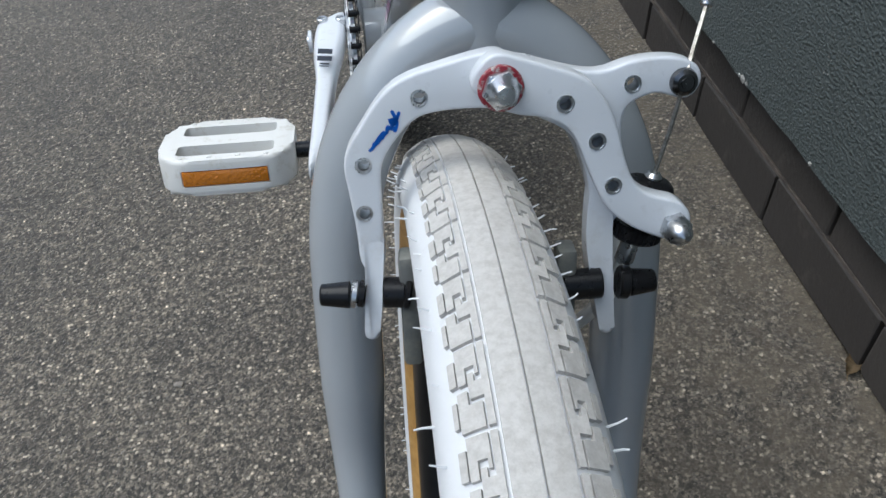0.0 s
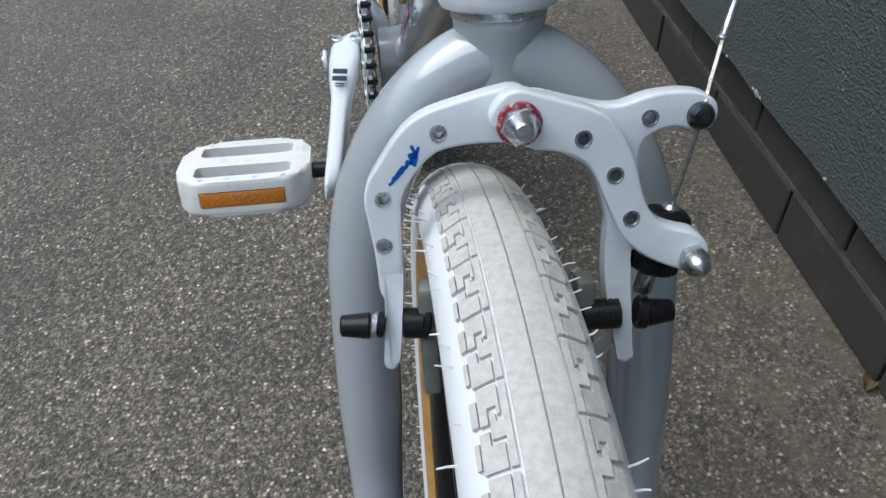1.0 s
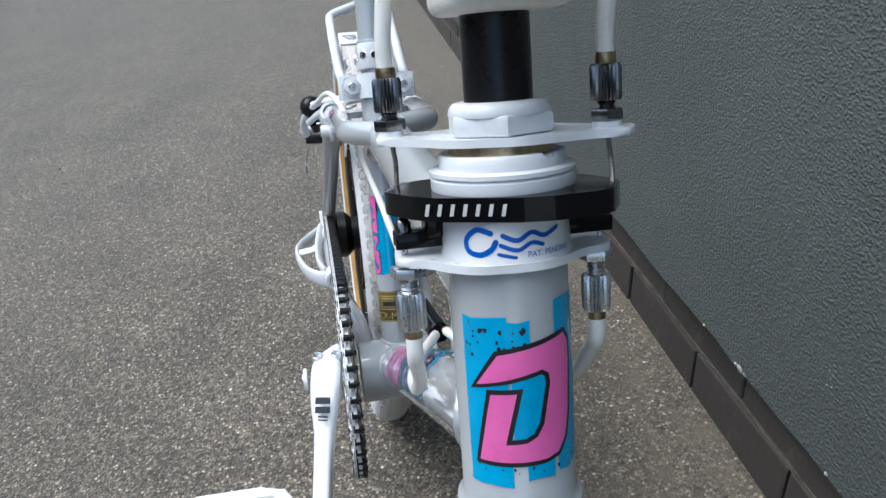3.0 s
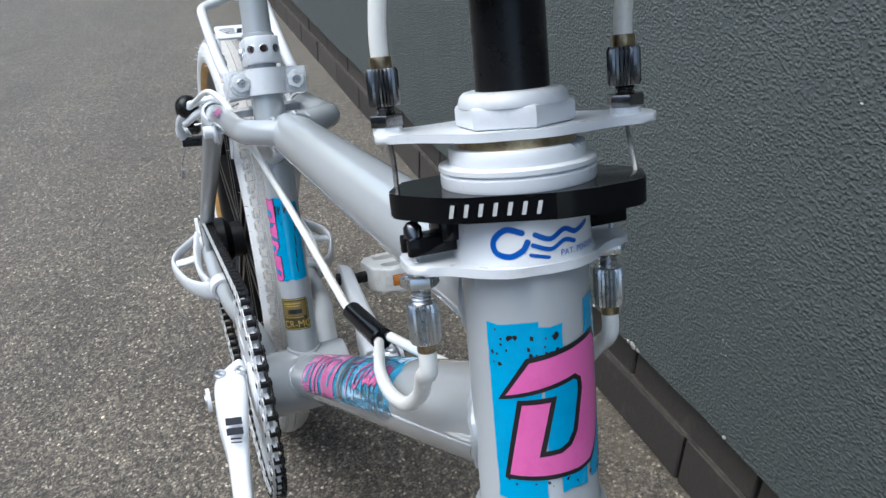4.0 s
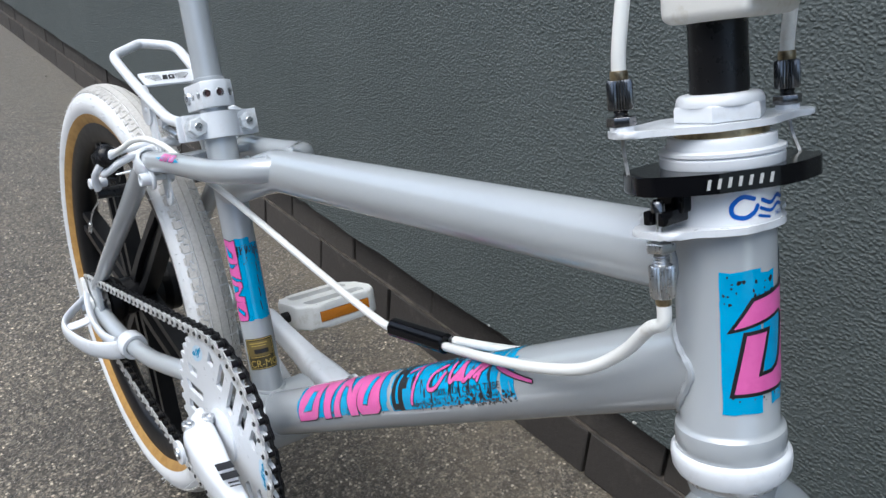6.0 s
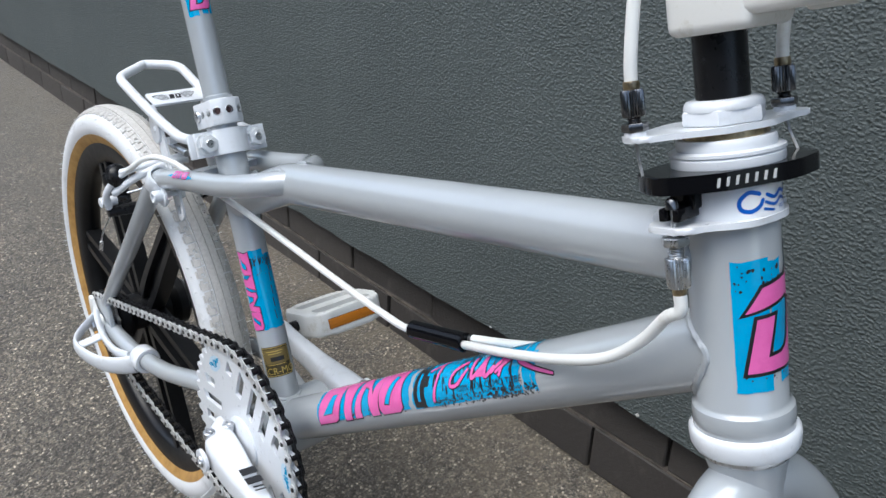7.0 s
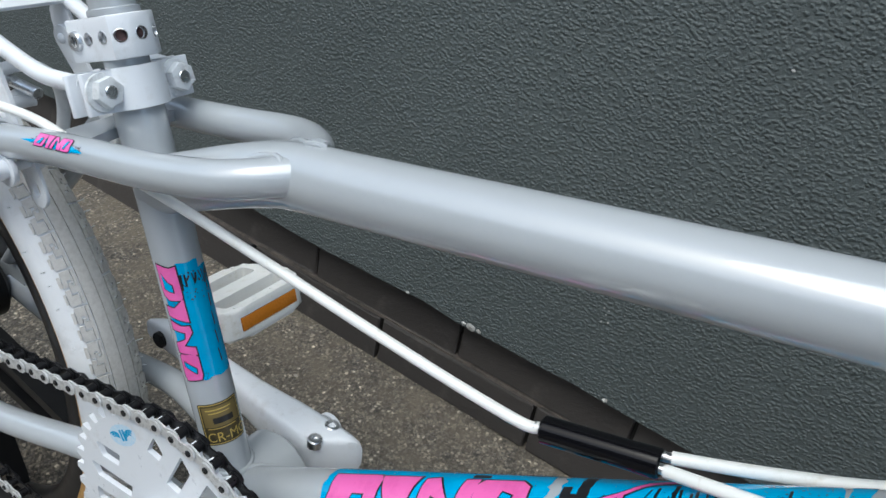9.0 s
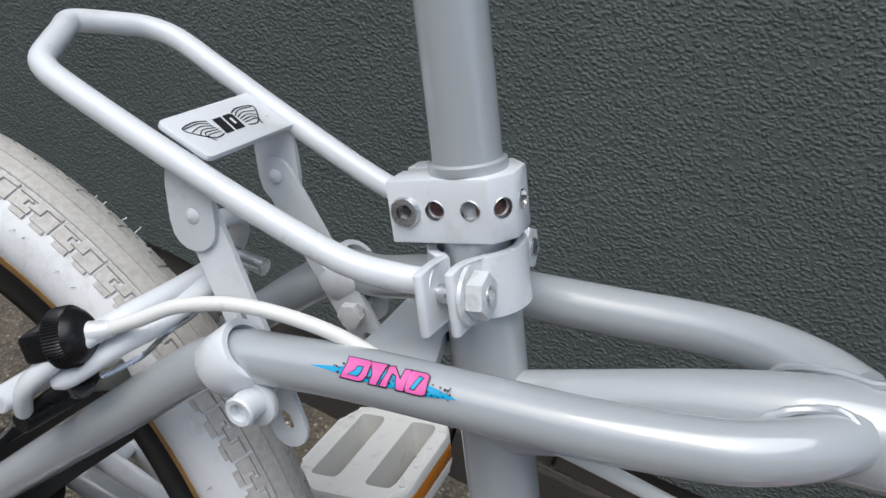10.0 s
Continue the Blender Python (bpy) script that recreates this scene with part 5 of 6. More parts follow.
def build_rack():
    CX = 0.0070

    def P(x, y, z):
        return Vector((CX + x, y, z))
    left = [(-0.0190, 0.7705, 0.5130), (-0.0215, 0.7820, 0.5115), (-0.0237, 0.7976, 0.5106), (-0.0245, 0.8193, 0.5134), (-0.0248, 0.8422, 0.5174), (-0.0249, 0.8662, 0.5222), (-0.0248, 0.8913, 0.5276), (-0.0246, 0.9150, 0.5331), (-0.0238, 0.9230, 0.5352), (-0.0205, 0.9290, 0.5368)]
    back = [(-0.0115, 0.9345, 0.5388), (-0.0010, 0.9405, 0.5407), (0.0065, 0.9452, 0.5418), (0.0125, 0.9440, 0.5420), (0.0235, 0.9355, 0.5420), (0.0310, 0.9285, 0.5416)]
    right = [(0.0348, 0.9170, 0.5398), (0.0347, 0.8970, 0.5343), (0.0346, 0.8680, 0.5260), (0.0344, 0.8390, 0.5182), (0.0340, 0.8175, 0.5134), (0.0334, 0.7976, 0.5112), (0.0325, 0.7820, 0.5122), (0.0310, 0.7705, 0.5140)]
    rack = part("rear_rack", sweep(bmesh.new(), smooth_path(left + back + right, 5), 0.0045, 18), WHITE, bicycle, "white tubular rear rack")
    m = frame_at((0.0045, 0.8680, 0.5262), (0, -0.23, 0.973))
    plate = part("rack_plate", prism(bmesh.new(), rounded([(-0.0240, -0.0115), (0.0290, -0.0115), (0.0290, 0.0120), (-0.0240, 0.0120)], 0.003, 3), -0.0012, 0.0012, m, 0.0005), WHITE, rack, "white rack plate with black winged mark")
    for k in (-1, 1):
        part("side_flange", strap(P(k * 0.0258, 0.8650, 0.5130), P(k * 0.0255, 0.8605, 0.4975), 0.0195, 0.0024, (1, 0, 0.05 * k)), WHITE, rack)
        part("rivet", lathe(bmesh.new(), [(0.0001, 0.0020), (0.0020, 0.0016), (0.0030, 0.0006), (0.0031, 0.0), (0.0001, 0.0)], frame_at(P(k * 0.0270, 0.8610, 0.5010), (k, 0, 0), (0, 1, 0)), 18), WHITE, rack)
        part("rivet", lathe(bmesh.new(), [(0.0001, 0.0020), (0.0020, 0.0016), (0.0030, 0.0006), (0.0031, 0.0), (0.0001, 0.0)], frame_at(P(k * 0.0223, 0.8610, 0.5010), (-k, 0, 0), (0, 1, 0)), 18), WHITE, rack)
        st = part("rack_strut", strap(P(k * 0.0236, 0.8610, 0.5010), P(k * 0.0340, 0.8085, 0.4372), 0.0160, 0.0022, (1, 0.05 * k, 0.09 * k)), WHITE, rack)
        cuts = []
        for f, w in ((0.46, 1), (0.97, 0)):
            c = P(k * 0.0236, 0.8610, 0.5010).lerp(P(k * 0.0340, 0.8085, 0.4372), f)
            dd = (P(k * 0.0340, 0.8085, 0.4372) - P(k * 0.0236, 0.8610, 0.5010)).normalized()
            mm = frame_at(c, (1, 0, 0), dd)
            cuts.append(prism(bmesh.new(), ribbon([(-0.004 if w else -0.0012, 0), (0, 0), (0.004 if w else 0.0012, 0)], [0.0022 if w else 0.0029] * 3, 3), -0.02, 0.02, mm))
        cut(st, cuts)
        # band round the stay
        c = Vector((REAR_X + k * 0.0390, 0.8285, 0.4635))
        d = Vector((-k * 0.05, -0.55, 0.72)).normalized()
        mm = frame_at(c, d, (k, 0, 0))
        bm = lathe(bmesh.new(), [(0.0090, -0.0078), (0.0112, -0.0078), (0.0118, -0.0070), (0.0118, 0.0070), (0.0112, 0.0078), (0.0090, 0.0078)], mm, 32, closed=True)
        band = part("stay_band", bm, WHITE, rack, "white clip round the frame tube")
        # flat ear below the band, pinched by a painted socket bolt
        ex, ey, ez = REAR_X + k * 0.0418, 0.8172, 0.4532
        turn = Matrix(((0, 0, 1, ex), (1, 0, 0, 0), (0, 1, 0, 0), (0, 0, 0, 1)))
        ear = ribbon([(0.8330, 0.4585), (0.8255, 0.4552), (ey, ez - 0.0012)], [0.0070, 0.0080, 0.0092], 5)
        part("clip_ear", prism(bmesh.new(), ear, -0.0017, 0.0017, turn, 0.0007), WHITE, band)
        p = Vector((ex, ey, ez))
        part("clip_bolt", lathe(bmesh.new(), [(0.0001, 0.0062), (0.0033, 0.0062), (0.0035, 0.0096), (0.0050, 0.0098), (0.0056, 0.0091), (0.0057, 0.0012), (0.0001, 0.0012)], frame_at(p, (k, 0, 0), (0, 1, 0)), 28), WHITE, band, "white painted socket bolt")
        part("bolt_socket", nut(bmesh.new(), p + Vector((k * 0.0060, 0, 0)), (k, 0, 0), 0.0033, 0.0006, 0.3), ZINC, band, "bare zinc socket")
        part("clip_nut", nut(bmesh.new(), p - Vector((k * 0.0150, 0, 0)), (-k, 0, 0), 0.0058, 0.0044, 0.3), ZINC, band, "pale hexagon nut")
        part("clip_shank", rod(bmesh.new(), p - Vector((k * 0.0185, 0, 0)), p, 0.0028, 14), ZINC, band)
    return rack


rear_rack = build_rack()


def build_rear_brake():
    def bar_(pts, r, flat=0.6):
        return sweep(bmesh.new(), smooth_path(pts, 5), r, 14, flat=flat, side=(0, 1, 0))
    brake = part("rear_brake", bar_([(0.010, 0.866, 0.4720), (-0.003, 0.866, 0.4690), (-0.0258, 0.868, 0.4672), (-0.0462, 0.874, 0.4620), (-0.0570, 0.884, 0.4500), (-0.0625, 0.894, 0.4350), (-0.0600, 0.899, 0.4200)], 0.0042, 0.8), WHITE, bicycle, "white rear caliper brake with black fittings")
    part("caliper_arm", bar_([(-0.006, 0.870, 0.4850), (0.014, 0.871, 0.4840), (0.0335, 0.878, 0.4680), (0.045, 0.890, 0.4420), (0.047, 0.899, 0.4150)], 0.0046, 0.8), WHITE, brake)
    part("cable_arm", bar_([(0.006, 0.857, 0.4690), (-0.0107, 0.860, 0.4675), (-0.0314, 0.863, 0.4612), (-0.045, 0.872, 0.4525), (-0.0545, 0.881, 0.4420), (-0.0560, 0.886, 0.4390)], 0.0045, 0.8), WHITE, brake)
    part("bridge_bolt", rod(bmesh.new(), (0, 0.842, 0.479), (0, 0.876, 0.4780), 0.0034, 16), STEEL, brake, "bright pivot bolt")
    a, b = Vector((-0.0480, 0.8720, 0.4625)), Vector((-0.0600, 0.9030, 0.4460))
    d = (b - a).normalized()
    part("ferrule", rod(bmesh.new(), a - d * 0.002, a + d * 0.008, (0.0031, 0.0043), 18), ZINC, brake, "steel ferrule")
    part("adjuster_wheel", lathe(bmesh.new(), [(0.0001, 0.0055), (0.0104, 0.0055), (0.0110, 0.0064), (0.0110, 0.0118), (0.0100, 0.0128), (0.0001, 0.0128)], frame_at(a + d * 0.006, d), 120, 0.035), BLACK, brake, "black knurled adjusting wheel")
    part("adjuster_cap", lathe(bmesh.new(), [(0.0001, 0.0), (0.0040, 0.0), (0.0068, 0.0012), (0.0090, 0.0034), (0.0101, 0.0058), (0.0001, 0.0058)], frame_at(a + d * 0.006, d), 40), BLACK, brake, "smooth black domed cap")
    part("adjuster_body", box(bmesh.new(), 0.015, 0.011, 0.010, frame_at(a + d * 0.0240, d), 0.002), BLACK, brake)
    part("adjuster_foot", rod(bmesh.new(), (-0.0500, 0.8820, 0.4390), (-0.0487, 0.8845, 0.4300), (0.0066, 0.0052), 20, 0.001), BLACK, brake)
    part("spring", sweep(bmesh.new(), smooth_path([(-0.008, 0.858, 0.4625), (-0.0208, 0.860, 0.4577), (-0.0287, 0.862, 0.4554), (-0.0349, 0.868, 0.4449), (-0.0489, 0.874, 0.4408)], 5), 0.0011, 8), STEEL, brake, "bent steel spring wire")
    for k in (-1, 1):
        part("shoe_nut", rod(bmesh.new(), (k * 0.062, 0.8985, 0.4150), (k * 0.034, 0.8985, 0.4150), (0.0045, 0.0060), 20), BLACK, brake, "black shoe nut")
        part("brake_pad", box(bmesh.new(), 0.008, 0.046, 0.011, Matrix.Translation((k * 0.0275, 0.903, 0.412)) @ Matrix.Rotation(radians(-32), 4, "X"), 0.0018), PAD, brake, "grey rubber brake pad")
    tail = [(-0.0590, 0.8960, 0.4280), (-0.0590, 0.9090, 0.4040), (-0.0630, 0.9180, 0.3900), (-0.0650, 0.9250, 0.3740)]
    part("brake_wire", sweep(bmesh.new(), smooth_path(tail, 5), 0.0008, 8), STEEL, brake, "steel brake wire")
    part("wire_end", rod(bmesh.new(), (-0.0648, 0.9242, 0.3760), (-0.0655, 0.9275, 0.3650), 0.0018, 12), STEEL, brake, "crimped aluminium wire end")
    part("anchor", rod(bmesh.new(), (-0.066, 0.905, 0.4240), (-0.050, 0.905, 0.4240), 0.0050, 18), WHITE, brake)
    return brake


rear_brake = build_rear_brake()


def build_standing_platforms():
    """Moulded foot loops at the rear axle, one a side."""
    for k in (-1, 1):
        c = Vector((REAR_X + k * 0.0490, 0.9100, 0.2350))

        def rails(*pts):
            return smooth_path([(REAR_X + k * x, y + 0.0157, z - 0.0089) for x, y, z in pts], 6)
        bm = lathe(bmesh.new(), [(0.0096, -0.009), (0.0132, -0.009), (0.0142, -0.0075), (0.0142, 0.0075), (0.0132, 0.009), (0.0096, 0.009)], frame_at(c, (k * 0.05, 1, -0.10)), 28, closed=True)
        pl = part("foot_loop", bm, WHITE, bicycle, "white moulded foot loop on the chain stay")
        outer = rails((0.0600, 0.897, 0.2400), (0.0700, 0.908, 0.2360), (0.0835, 0.932, 0.2320), (0.0930, 0.962, 0.2330), (0.0945, 0.980, 0.2360), (0.0880, 0.992, 0.2400), (0.0740, 1.000, 0.2470), (0.0610, 1.006, 0.2530))
        part("outer_rail", sweep(bmesh.new(), outer, lambda f: 0.0112 - 0.0036 * f, 18, flat=0.34, side=(0, 0, 1)), WHITE, pl)
        inner = rails((0.0600, 0.904, 0.2440), (0.0665, 0.930, 0.2410), (0.0680, 0.960, 0.2440), (0.0650, 0.985, 0.2500), (0.0610, 1.003, 0.2550))
        part("inner_rail", sweep(bmesh.new(), inner, 0.0088, 18, flat=0.42, side=(0.3 * k, 0, 1)), WHITE, pl)
        cross = rails((0.0670, 0.968, 0.2455), (0.0790, 0.971, 0.2410), (0.0935, 0.976, 0.2365))
        part("cross_rib", sweep(bmesh.new(), cross, 0.0062, 16, flat=0.55, side=(0, 1, 0)), WHITE, pl)
        part("axle_tab", prism(bmesh.new(), ribbon([(1.012, 0.237), (1.026, 0.237), (1.034, 0.257)], [0.011, 0.011, 0.006], 3), -0.002, 0.002, Matrix(((0, 0, 1, k * 0.0600 + REAR_X), (1, 0, 0, 0), (0, 1, 0, 0), (0, 0, 0, 1))), 0.0008), PLASTIC, pl)
        part("axle_nut", nut(bmesh.new(), REAR + Vector((k * 0.0620, 0, 0)), (k, 0, 0), 0.0085, 0.007), STEEL, pl, "steel axle nut")


build_standing_platforms()


# ---- stickers and marks: thin films laid on the tubes ----
CYAN = worn(material("cyan_sticker", (0.0, 0.36, 0.66), 0.18, coat=0.5), (0.0, 0.37, 0.68), (0.0, 0.31, 0.60), 40.0, 0.35, 0.55)
PINK = worn(material("pink_sticker", (0.78, 0.13, 0.42), 0.18, coat=0.5), (0.80, 0.14, 0.44), (0.72, 0.11, 0.37), 60.0, 0.35, 0.55)
INK = material("black_ink", (0.012, 0.012, 0.014), 0.3, coat=0.3)
BLUE = material("blue_ink", (0.0, 0.10, 0.48), 0.3)
GOLD = material("gold_ink", (0.50, 0.37, 0.10), 0.35)
GOLD_DIM = material("dull_gold_ink", (0.17, 0.125, 0.045), 0.35)
BRONZE = worn(material("bronze_sticker", (0.06, 0.045, 0.015), 0.35), (0.07, 0.052, 0.018), (0.03, 0.025, 0.012), 200.0, 0.4, 0.6)
PALE_BLUE = worn(material("pale_blue_sticker", (0.5, 0.68, 0.82), 0.3), (0.46, 0.66, 0.80), (0.62, 0.72, 0.80), 300.0, 0.38, 0.58)
FILM = material("clear_white_film", (0.86, 0.86, 0.86), 0.25)


def jagged(x0, x1, y0, y1, rough, rng, step=0.0022):
    """A torn rectangle, roughest at its ends."""
    pts = []
    for (ax, ay), (bx, by), amp in (((x0, y0), (x1, y0), 1.0), ((x1, y0), (x1, y1), 0.35), ((x1, y1), (x0, y1), 1.0), ((x0, y1), (x0, y0), 0.35)):
        n = max(2, int(math.hypot(bx - ax, by - ay) / step))
        for k in range(n):
            f = k / n
            pts.append((ax + (bx - ax) * f + rng.uniform(-1, 1) * rough * amp * 0.5, ay + (by - ay) * f + rng.uniform(-1, 1) * rough * amp))
    return pts


def film(name, polys, p, axis, zero, r, mat, parent, label="", lift=0.0002):
    """Flat outlines (arc length round the tube, length along it) wrapped on a tube of radius r; zero is where the arc starts."""
    axis, zero = Vector(axis).normalized(), Vector(zero)
    zero = (zero - axis * zero.dot(axis)).normalized()
    other = axis.cross(zero)
    bm = bmesh.new()
    for poly in polys:
        bm.faces.new([bm.verts.new((u, v, 0)) for u, v in poly])
    bmesh.ops.triangulate(bm, faces=bm.faces[:])
    lo, hi = min(v.co.x for v in bm.verts), max(v.co.x for v in bm.verts)
    u = math.floor(lo / 0.0016) * 0.0016
    while u < hi:
        bmesh.ops.bisect_plane(bm, geom=bm.verts[:] + bm.edges[:] + bm.faces[:], dist=1e-7, plane_co=(u, 0, 0), plane_no=(1, 0, 0))
        u += 0.0016
    for v in bm.verts:
        a = v.co.x / r
        v.co = Vector(p) + axis * v.co.y + (zero * math.cos(a) + other * math.sin(a)) * (r + lift)
    return part(name, bm, mat, parent, label)


def blots(n, x0, x1, y0, y1, size, rng):
    out = []
    for _ in range(n):
        cx, cy = rng.uniform(x0, x1), rng.uniform(y0, y1)
        s = rng.uniform(0.4, 1.0) * size
        k = rng.randint(4, 6)
        a0 = rng.random() * 6
        out.append([(cx + s * rng.uniform(0.6, 1.2) * math.cos(a0 + 6.283 * j / k), cy + s * rng.uniform(0.6, 1.6) * math.sin(a0 + 6.283 * j / k)) for j in range(k)])
    return out


def stroke(pts, w, n=6):
    return ribbon(pts, [w] * len(pts) if not isinstance(w, list) else w, n)


def writing(text, size):
    """The outlines of a line of type as triangles: a list of (x, y) triples, starting at x = 0."""
    cu = bpy.data.curves.new("type", "FONT")
    cu.body, cu.size, cu.fill_mode = text, size, "FRONT"
    ob = new("type", cu)
    bpy.context.view_layer.update()
    me = bpy.data.meshes.new_from_object(ob.evaluated_get(bpy.context.evaluated_depsgraph_get()))
    bm = bmesh.new()
    bm.from_mesh(me)
    bmesh.ops.triangulate(bm, faces=bm.faces[:])
    tris = [[(v.co.x, v.co.y) for v in f.verts] for f in bm.faces]
    bm.free()
    bpy.data.objects.remove(ob)
    bpy.data.meshes.remove(me)
    bpy.data.curves.remove(cu)
    return tris


# the block mark: two slit blocks with a slanted bar and a zigzag between them, over a length of 1 and a height of 1
ZIGZAGS = [
    [(0.300, 0.98), (0.498, 1.00), (0.470, 0.55), (0.430, 0.00), (0.348, 0.00), (0.368, 0.45)],
    [(0.583, 0.68), (0.550, 0.01), (0.473, 0.01), (0.523, 0.56), (0.530, 0.96), (0.589, 1.00), (0.695, 0.46), (0.715, 0.98), (0.780, 1.00), (0.753, 0.01), (0.669, 0.01), (0.640, 0.60)],
]
BLOCK_A = [(0.000, 0.00), (0.040, 0.66), (0.030, 0.98), (0.285, 1.00), (0.310, 0.90), (0.300, 0.30), (0.262, 0.06), (0.215, 0.00)]
BLOCK_B = [(0.775, 0.88), (0.800, 0.99), (0.960, 1.00), (1.000, 0.90), (1.005, 0.10), (0.965, 0.01), (0.789, 0.01), (0.768, 0.12)]
SLITS = [[(0.085, 0.20), (0.200, 0.22), (0.225, 0.42), (0.235, 0.62), (0.180, 0.62), (0.150, 0.40)], [(0.835, 0.22), (0.875, 0.20), (0.940, 0.74), (0.900, 0.78)]]


def block_mark(place, p, axis, zero, r, parent, edge):
    """Pink blocks with black borders; place(x, y) gives arc and length."""
    for k, shape in enumerate([BLOCK_A] + ZIGZAGS + [BLOCK_B]):
        pink = [place(x, y) for x, y in shape]
        film("mark_border", [grown(pink, edge)], p, axis, zero, r, INK, parent, "black border of the mark", 0.00035 + 0.00002 * k)
        film("mark_block", [pink], p, axis, zero, r, PINK, parent, "pink block of a printed mark", 0.0005)
    for slit in SLITS:
        slot = [place(x, y) for x, y in slit]
        film("mark_border", [grown(slot, edge * 0.8)], p, axis, zero, r, INK, parent, "", 0.0006)
        film("mark_slot", [slot], p, axis, zero, r, CYAN, parent, "", 0.0007)


def stuff(ob):
    return tagged(ob, kind="stuff")


D_MARK = [(-50, 25), (-27.5, 35), (40, 39), (47, 36), (48, 30), (44, 13), (38, 5.5), (28, 1.2), (14, 0.2), (-51, 0), (-36, 22.3), (-11.3, 22.7), (-24, 6), (-4, 6.4), (6, 8.2), (13, 12), (21, 24.5), (20, 28), (13, 29.6)]


def d_sticker(p, axis, zero, r, s0, k, parent, rng):
    """Torn cyan brush strokes under one pink hooked block; k scales it along the tube."""
    def w(deg, mm):
        return (radians(deg) * r, s0 + mm * 0.001 * k)
    for n, (d0, d1, m0, m1) in enumerate(((-64, -18, -8.5, 46.5), (-20, 3, 31, 45.5), (-5, 24, -6.5, 38), (29, 70, -5.5, 50), (-16, 31, 5, 32))):
        a, b = w(d0, m0), w(d1, m1)
        film("cyan_backing", [jagged(a[0], b[0], a[1], b[1], 0.0007 * k, rng, 0.003 * k)], p, axis, zero, r, CYAN, parent, "torn cyan brush-stroke sticker", 0.0002 + 0.00002 * n)
    a, b = w(-62, 34), w(0, 45)
    spots = blots(30, a[0], b[0], a[1], b[1], 0.0008 * k, rng)
    a, b = w(-60, -6), w(60, -1.5)
    spots += blots(14, a[0], b[0], a[1], b[1], 0.0006 * k, rng)
    a, b = w(30, 12), w(36, 30)
    spots += blots(9, a[0], b[0], a[1], b[1], 0.0007 * k, rng)
    stuff(film("ink_spatter", spots, p, axis, zero, r, INK, parent, "", 0.0003))
    mark = [w(d, m) for d, m in D_MARK]
    film("mark_border", [grown(mark, 0.0015 * k)], p, axis, zero, r, INK, parent, "", 0.00035)
    film("mark_block", [mark], p, axis, zero, r, PINK, parent, "pink hooked block mark", 0.0005)


